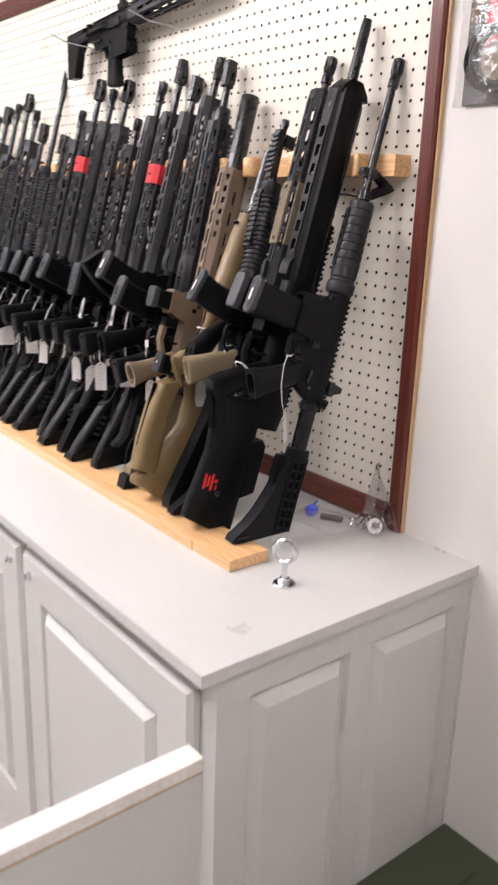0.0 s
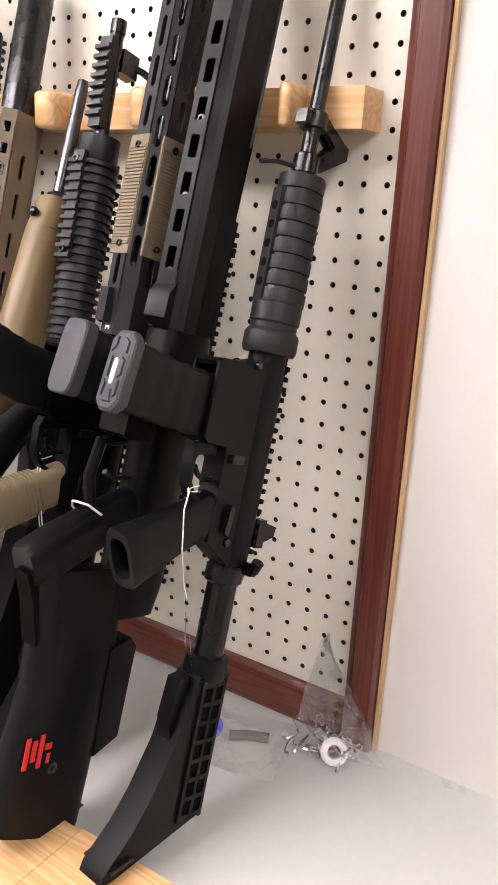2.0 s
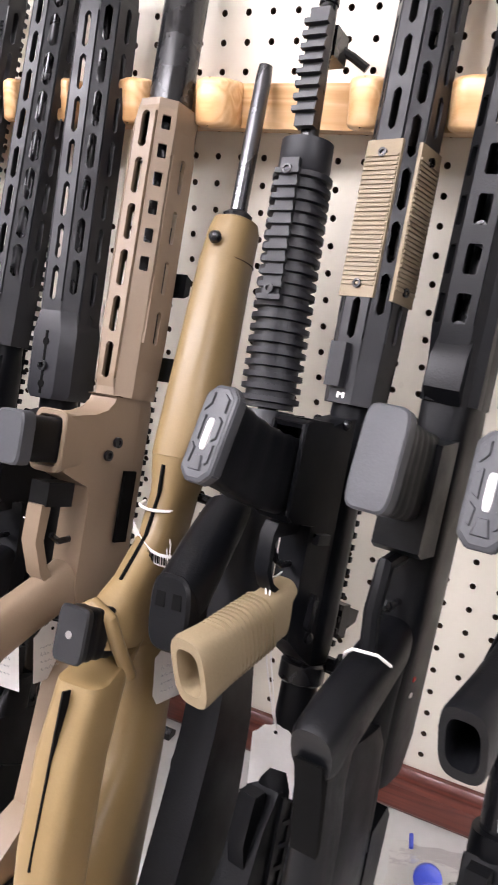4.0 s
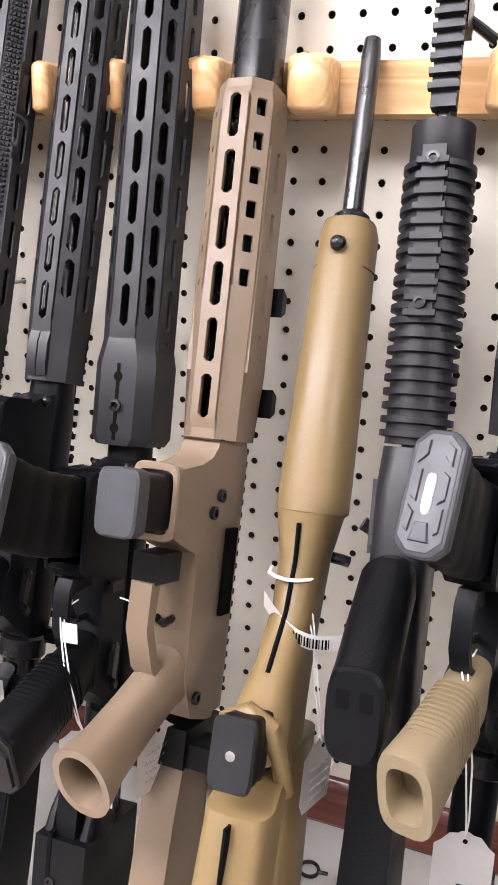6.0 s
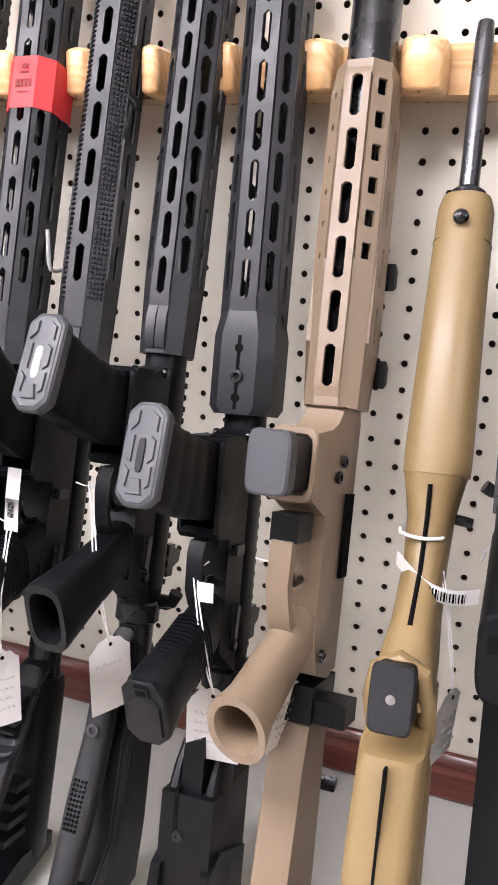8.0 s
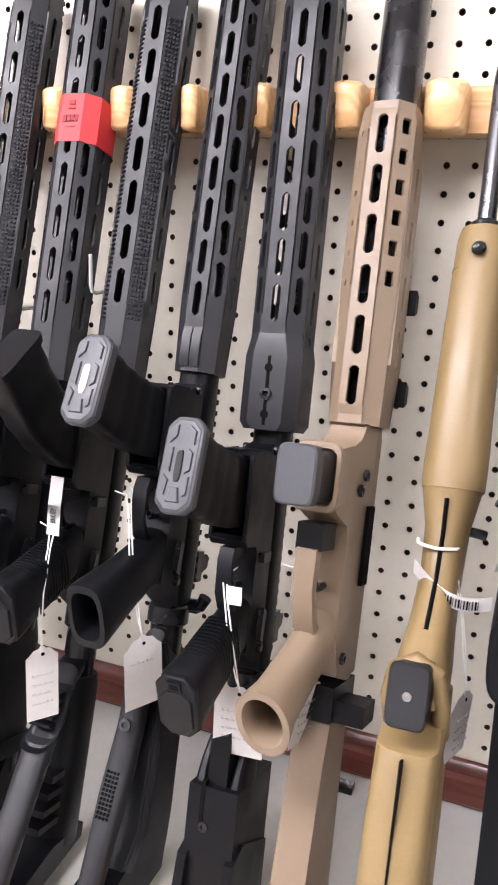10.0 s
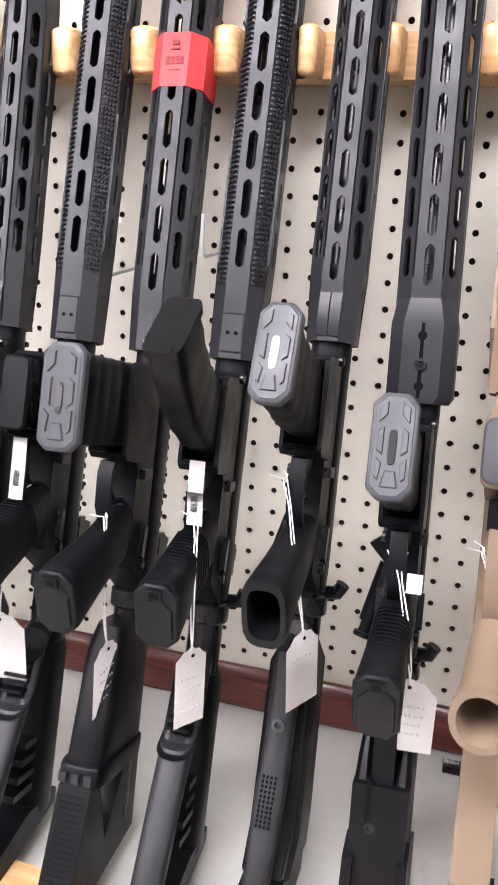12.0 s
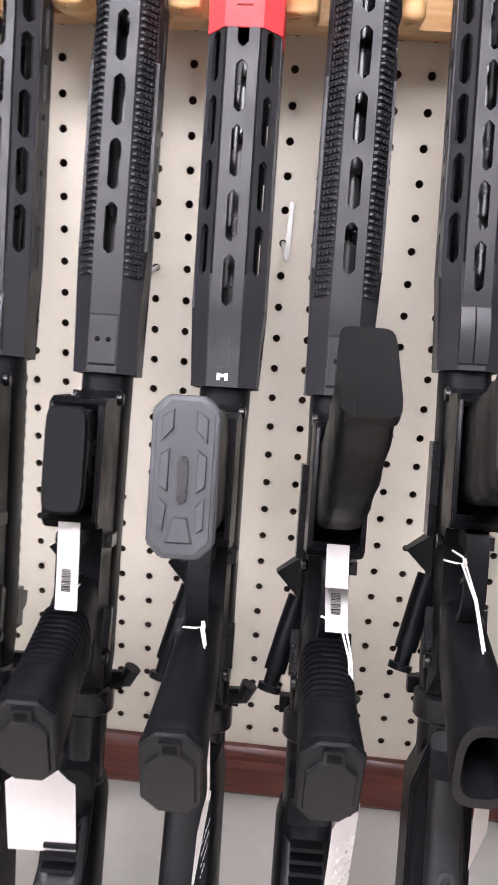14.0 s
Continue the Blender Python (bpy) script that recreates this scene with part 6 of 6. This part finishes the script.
# ---- price tags: a card on a looped string ----
def tag_card(w, h, seed):
    rng = random.Random(seed)
    c = w * 0.24
    out = [(-w / 2, -h), (w / 2, -h), (w / 2, -c * 1.1), (w / 2 - c * 0.45, -c * 0.75), (w / 2 - c, -c * 0.1), (c * 0.5, 0.0), (c * 0.25, h * 0.03), (-c * 0.25, h * 0.03), (-c * 0.5, 0.0), (-w / 2 + c, -c * 0.1), (-w / 2 + c * 0.45, -c * 0.75), (-w / 2, -c * 1.1)]
    bend = rng.uniform(-0.006, 0.006)
    bm = bmesh.new()
    a = [bm.verts.new((x, bend * z / h - 0.0003, z)) for x, z in out]
    bm.faces.new(a)
    bmesh.ops.solidify(bm, geom=bm.faces[:], thickness=0.0005)
    return bm


def price_tag(top, hang, yaw=0.0, w=0.034, h=0.052, seed=1, writing=True, label="white card price tag hanging on a cotton string"):
    """top: where the string is tied; hang: the card's upper end."""
    root = empty("price_tag", Matrix.Translation(hang) @ pose(0, 0, 0, 0, 0, yaw), label, "tag", "price tags on the rifles")
    card = part("card", tag_card(w, h, seed), PAPER, root)
    t = Vector(top) - Vector(hang)
    t.rotate(Euler((0, 0, radians(-yaw))))
    for s in (-1, 1):
        sag = Vector((0.004, -0.014, 0))
        sag.rotate(Euler((0, 0, radians(-yaw))))
        mid = t * 0.5 + sag + Vector((0.0018 * s, 0, 0))
        part("string", tube(bmesh.new(), [(0, -0.001, -0.002), t * 0.15 + sag * 0.55 + Vector((0.0008 * s, -0.001, 0)), mid, t * 0.85 + sag * 0.5 + Vector((0.001 * s, -0.001, 0.0)), t + Vector((0.0022 * s, 0.001, 0.0005)), t + Vector((0.0050 * s, 0.003, 0.001)), t + Vector((0.0075 * s, 0.010, 0.002))], 0.0006, 6), STRING, root)
    part("knot", lathe(bmesh.new(), [(0.0004, t.z - 0.003), (0.0013, t.z - 0.001), (0.0013, t.z + 0.001), (0.0004, t.z + 0.003)], 8, t.x, t.y), STRING, root)
    part("eyelet", loft(bmesh.new(), [(-0.0022, -0.004, 90, 0.0016, 0.0016, 1), (-0.0026, -0.004, 90, 0.0016, 0.0016, 1)], 10), INK_AND_SHADE, card)
    if writing:
        rng = random.Random(seed + 50)
        for k in range(4):
            z = -h * (0.36 + 0.13 * k)
            x = -w * 0.34
            bm = bmesh.new()
            while x < w * 0.26:
                dx = rng.uniform(0.0015, 0.0045)
                tube(bm, [(x, -0.0016, z), (x + dx * 0.4, -0.0016, z + rng.uniform(0.0008, 0.0028)), (x + dx * 0.7, -0.0016, z - 0.0006), (x + dx, -0.0016, z + rng.uniform(0, 0.0016))], 0.00022, 4)
                x += dx + rng.uniform(0.0006, 0.002)
            part("handwriting", bm, PENCIL, card, "faint handwritten line")
    return root


price_tag((-0.051, -0.242, 1.279), (-0.040, -0.252, 1.184), -51, 0.034, 0.060, 1)
price_tag((-0.232, -0.245, 1.269), (-0.218, -0.238, 1.143), 8, 0.038, 0.058, 2)
price_tag((-0.332, -0.222, 1.262), (-0.317, -0.236, 1.183), 70, 0.034, 0.056, 3)
price_tag((-0.446, -0.250, 1.262), (-0.432, -0.250, 1.170), 70, 0.034, 0.056, 4)
tab = price_tag((-0.504, -0.254, 1.247), (-0.485, -0.258, 1.153), 6, 0.042, 0.060, 5)
part("tab", boxed(-0.011, 0.000, -0.009, -0.0085, 0.076, 0.091), PAPER, tab, "small folded paper tab on the string")
price_tag((-0.590, -0.252, 1.296), (-0.566, -0.272, 1.185), 62, 0.036, 0.060, 6)
price_tag((-0.653, -0.267, 1.262), (-0.643, -0.300, 1.170), 54, 0.027, 0.066, 7)
price_tag((-0.730, -0.262, 1.248), (-0.722, -0.281, 1.147), 84, 0.034, 0.062, 8)
price_tag((-0.812, -0.257, 1.256), (-0.822, -0.274, 1.150), 4, 0.042, 0.062, 9, False)
for k, x in enumerate((-0.99, -1.07, -1.15, -1.235, -1.31, -1.39, -1.55, -1.63)):
    price_tag((x, -0.256, 1.262 + 0.01 * (k % 3)), (x + 0.004, -0.285, 1.165 + 0.012 * (k % 2)), (15, 50, -20, 70, 30)[k % 5], 0.034, 0.056, 20 + k, False)


def barcode_label(points, width, label, bars=14):
    """A narrow white paper strip following a few points, with printed bars."""
    bm = bmesh.new()
    pts = [Vector(p) for p in points]
    rows = []
    for p in pts:
        rows.append([bm.verts.new(p + Vector((width * s, 0, 0))) for s in (-0.5, 0.5)])
    for a, b in zip(rows, rows[1:]):
        bm.faces.new((a[0], a[1], b[1], b[0]))
    bmesh.ops.solidify(bm, geom=bm.faces[:], thickness=0.0004)
    ob = thing("barcode_label", bm, PAPER, label, "label", "barcode labels on the rifles")
    rng = random.Random(len(points))
    d = pts[-1] - pts[-2]
    n = Vector((1, 0, 0)).cross(d).normalized()
    if n.y > 0:
        n = -n
    b = bmesh.new()
    for k in range(bars):
        t = 0.1 + 0.5 * k / bars
        q = pts[-2] + d * t + n * 0.0007
        r = q + d * (0.5 / bars * rng.uniform(0.3, 0.75))
        vs = [b.verts.new(q + Vector((-width * 0.25, 0, 0))), b.verts.new(q + Vector((width * 0.18, 0, 0))), b.verts.new(r + Vector((width * 0.18, 0, 0))), b.verts.new(r + Vector((-width * 0.25, 0, 0)))]
        b.faces.new(vs)
    part("print", b, INK_AND_SHADE, ob, "fine black printed bars")


barcode_label([(-0.659, -0.251, 1.300), (-0.658, -0.258, 1.277), (-0.656, -0.264, 1.253)], 0.0125, "white barcode label stuck along a trigger guard")
barcode_label([(-0.809, -0.253, 1.300), (-0.808, -0.260, 1.277), (-0.807, -0.268, 1.253)], 0.0125, "white barcode label stuck along a trigger guard")


def curled_label():
    bm = bmesh.new()
    rows = []
    for k in range(9):
        t = k / 8
        x = -0.364 + 0.058 * t
        y = -0.228 - 0.016 * math.sin(t * 2.6)
        z = 1.272 - 0.014 * t - 0.007 * math.sin(t * 3.1)
        rows.append([bm.verts.new((x, y, z + s * 0.0055)) for s in (-1, 1)])
    for a, b in zip(rows, rows[1:]):
        bm.faces.new((a[0], a[1], b[1], b[0]))
    bmesh.ops.solidify(bm, geom=bm.faces[:], thickness=0.0004)
    ob = thing("barcode_label", bm, PAPER, "curled white barcode label looped round the ochre stock", "label", "barcode labels on the rifles")
    b = bmesh.new()
    for k in range(13):
        t = 0.45 + 0.033 * k
        x, y, z = -0.364 + 0.058 * t, -0.2292 - 0.016 * math.sin(t * 2.6), 1.272 - 0.014 * t - 0.007 * math.sin(t * 3.1)
        box(b, x, x + 0.0005 + 0.0004 * (k % 3), y - 0.0006, y, z - 0.003, z + 0.0035)
    part("print", b, INK_AND_SHADE, ob, "fine black printed bars")
    band = tube(bmesh.new(), [(-0.366, -0.208, 1.286), (-0.364, -0.219, 1.287), (-0.357, -0.2255, 1.288), (-0.350, -0.2270, 1.288), (-0.343, -0.2255, 1.288), (-0.336, -0.219, 1.287), (-0.334, -0.208, 1.286)], 0.0013, 8)
    thing("string_loop", band, STRING, "white cotton string looped round the ochre rifle", "string")


curled_label()
for pts, lb in (([(-0.309, -0.185, 1.262), (-0.307, -0.199, 1.275), (-0.299, -0.2105, 1.287), (-0.288, -0.2115, 1.290), (-0.276, -0.2085, 1.290), (-0.268, -0.190, 1.284)], "white cotton string tied round a black stock"),
                ([(-0.162, -0.264, 1.236), (-0.158, -0.275, 1.248), (-0.151, -0.281, 1.256), (-0.143, -0.282, 1.257), (-0.135, -0.278, 1.255), (-0.128, -0.268, 1.244)], "white cotton string tied round a black thumbhole stock")):
    thing("string_loop", tube(bmesh.new(), pts, 0.0011, 8), STRING, lb, "string")


# ---- things on the counter ----
def eyebolt():
    root = empty("eyebolt", pose(0.090, -0.349, COUNTER_Z), "zinc-plated eyebolt screwed upright through the countertop", "eyebolt")
    part("washer", lathe(bmesh.new(), [(0.0195, 0.0005), (0.0200, 0.001), (0.0200, 0.0022), (0.0190, 0.003), (0.008, 0.003)], 32), ZINC, root)
    nut = lathe(bmesh.new(), [(0.0095, 0.003), (0.0105, 0.004), (0.0105, 0.011), (0.0095, 0.012)], 6)
    part("nut", nut, ZINC, root, "hexagonal zinc nut")
    part("shank", lathe(bmesh.new(), [(0.0052, 0.012), (0.0048, 0.014), (0.0052, 0.016), (0.0048, 0.018), (0.0052, 0.020), (0.0048, 0.022), (0.0052, 0.030), (0.0052, 0.044)], 14), ZINC, root)
    pts = [(0.0185 * math.sin(a) * math.cos(radians(35)), 0.0185 * math.sin(a) * math.sin(radians(35)), 0.061 - 0.0195 * math.cos(a)) for a in [2 * math.pi * k / 28 for k in range(29)]]
    part("ring", tube(bmesh.new(), pts, 0.0045, 10), ZINC, root)


eyebolt()


def crumpled(points_fn, nx, nz, seed, amount):
    """A crumpled sheet over a grid."""
    rng = random.Random(seed)
    bm = bmesh.new()
    g = [[bm.verts.new(Vector(points_fn(i / (nx - 1), j / (nz - 1))) + Vector((rng.uniform(-1, 1), rng.uniform(-1, 1), rng.uniform(-1, 1))) * amount) for j in range(nz)] for i in range(nx)]
    for i in range(nx - 1):
        for j in range(nz - 1):
            bm.faces.new((g[i][j], g[i + 1][j], g[i + 1][j + 1], g[i][j + 1]))
    return bm


def hardware_bag():
    root = empty("plastic_bag", pose(0.0, 0, COUNTER_Z), "clear plastic bag of zinc hooks leaning in the corner", "bag")
    for s, seed in ((-1, 3), (1, 4)):
        def f(u, v, s=s):
            w = 0.064 * (1 - v) ** 0.8 + 0.004
            bulge = 0.020 * (1 - v) ** 1.2 * math.sin(math.pi * min(1, max(0, u))) * s
            return (0.030 - 0.038 * v + (u - 0.5) * 2 * w * 0.95, -0.045 + 0.016 * v + bulge - (u - 0.5) * 0.02, 0.006 + 0.125 * v + (0.012 if v < 0.05 else 0))
        film = crumpled(f, 9, 10, seed, 0.0028)
        ob = part("film", film, FILM, root, "crinkled clear film")
        ob.visible_shadow = False
    rng = random.Random(9)
    for k in range(34):
        c = Vector((rng.uniform(-0.022, 0.050), rng.uniform(-0.068, -0.040), 0.006 + rng.uniform(0, 0.024)))
        m = Matrix.Translation(c) @ Euler((rng.uniform(0, 6), rng.uniform(0, 6), rng.uniform(0, 6))).to_matrix().to_4x4()
        bm = tube(bmesh.new(), [(0, 0, 0), (0.012, 0, 0), (0.018, 0.002, 0), (0.021, 0.007, 0), (0.018, 0.011, 0)], 0.0013, 6)
        bmesh.ops.transform(bm, matrix=m, verts=bm.verts)
        for v in bm.verts:
            v.co.z = max(v.co.z, 0.002)
        part("hook", bm, ZINC, root)
    bm = bmesh.new()
    n, mm, R, r = 28, 8, 0.0115, 0.0042
    ring = [[bm.verts.new(((R + r * math.cos(b)) * math.cos(a), r * math.sin(b), (R + r * math.cos(b)) * math.sin(a))) for b in [2 * math.pi * j / mm for j in range(mm)]] for a in [2 * math.pi * i / n for i in range(n)]]
    for i in range(n):
        for j in range(mm):
            bm.faces.new((ring[i][j], ring[(i + 1) % n][j], ring[(i + 1) % n][(j + 1) % mm], ring[i][(j + 1) % mm]))
    bmesh.ops.transform(bm, matrix=pose(0.030, -0.064, 0.019, -25, 0, 20), verts=bm.verts)
    part("plastic_ring", bm, PAPER, root, "white plastic ring")


hardware_bag()


def flat_bag():
    root = empty("plastic_bag", pose(0, 0, COUNTER_Z), "clear zip bag with a blue cap lying on the counter", "bag")

    def f(u, v):
        return (-0.155 + 0.125 * u + 0.02 * v, -0.065 - 0.105 * v + 0.04 * u, 0.004 + 0.016 * math.sin(math.pi * u) * math.sin(math.pi * v))
    film = part("film", crumpled(f, 10, 9, 12, 0.0022), FILM, root, "crinkled clear film")
    film.visible_shadow = False
    bm = lathe(bmesh.new(), [(0.0125, 0.0), (0.0135, 0.001), (0.0135, 0.006), (0.011, 0.0075)], 24)
    bmesh.ops.transform(bm, matrix=pose(-0.110, -0.102, 0.0135, 62, 0, 15), verts=bm.verts)
    part("cap", bm, BLUE, root, "round blue plastic cap")
    bm = tube(bmesh.new(), [(-0.088, -0.098, 0.008), (-0.07, -0.086, 0.009), (-0.048, -0.076, 0.008)], 0.006, 10)
    part("spring_tool", bm, POLY_GREY, root)
    bm = tube(bmesh.new(), [(-0.138, -0.062, 0.018), (-0.134, -0.075, 0.014)], 0.0022, 8)
    part("zip_strip", bm, BLUE, root, "blue zip strip")


flat_bag()
for x, y, lb in ((-0.356, -0.082, "small dark split ring lying on the counter"), (-0.398, -0.080, "small black clip lying on the counter"), (-0.440, -0.046, "small black clip lying on the counter")):
    if "ring" in lb:
        pts = [(0.009 * math.cos(a), 0.009 * math.sin(a), 0.0022) for a in [2 * math.pi * k / 20 for k in range(21)]] + [(0.018, 0.001, 0.0022)]
        bm = tube(bmesh.new(), pts, 0.0018, 6)
        name = "split_ring"
    else:
        bm = prof(bmesh.new(), [(-0.006, 0.0), (0.008, 0.0), (0.009, 0.006), (0.002, 0.012), (-0.004, 0.007)], -0.009, 0.009)
        name = "clip"
        bevel(bm, 0.0015, 1)
    ob = thing(name, bm, STEEL_BLACK, lb, "hardware")
    ob.location = (x, y, COUNTER_Z + 0.0003)


# ---- blister pack and board on the white wall ----
def blister_pack():
    root = empty("blister_pack", pose(0.165, -0.014, 1.70), "clear blister pack with coiled cable hung on the wall", "package")
    part("backing_card", boxed(-0.066, 0.10, 0.0, 0.006, 0.004, 0.30, 0.002), POLY_GREY, root, "grey printed backing card")
    part("red_card", boxed(-0.030, 0.05, -0.004, -0.0005, 0.085, 0.20, 0.001), RED_PAINT, root, "red printed insert")
    bm = bmesh.new()
    f = lambda u, v: (-0.072 + 0.178 * u, -0.036 * math.sin(math.pi * min(0.97, max(0.03, u))) ** 0.35 + 0.002, 0.0 + 0.30 * v)
    film = part("bubble", crumpled(f, 12, 14, 31, 0.002), FILM, root, "clear plastic bubble")
    film.visible_shadow = False
    for k in range(3):
        pts = [((0.040 + 0.004 * k) * math.cos(a), -0.010 - 0.006 * k, 0.068 + (0.040 + 0.003 * k) * math.sin(a)) for a in [2 * math.pi * i / 32 for i in range(33)]]
        part("coil", tube(bmesh.new(), pts, 0.0042, 8), POLY, root, "loop of black cable")
    part("label_disc", lathe(bmesh.new(), [(0.030, 0), (0.030, 0.002), (0.02, 0.003)], 28), PANEL_TAN, root, "printed paper disc").matrix_local = pose(0.0, -0.006, 0.068, 90)
    part("brass_rod", tube(bmesh.new(), [(-0.045, -0.016, 0.12), (-0.03, -0.016, 0.22), (-0.02, -0.016, 0.29)], 0.006, 8), OCHRE, root, "brass coloured rod")


blister_pack()
thing("white_board", boxed(0.262, 0.42, -0.03, -0.0075, 1.0, 1.45, 0.004), WALL, "white plastic board hung on the wall", "board")
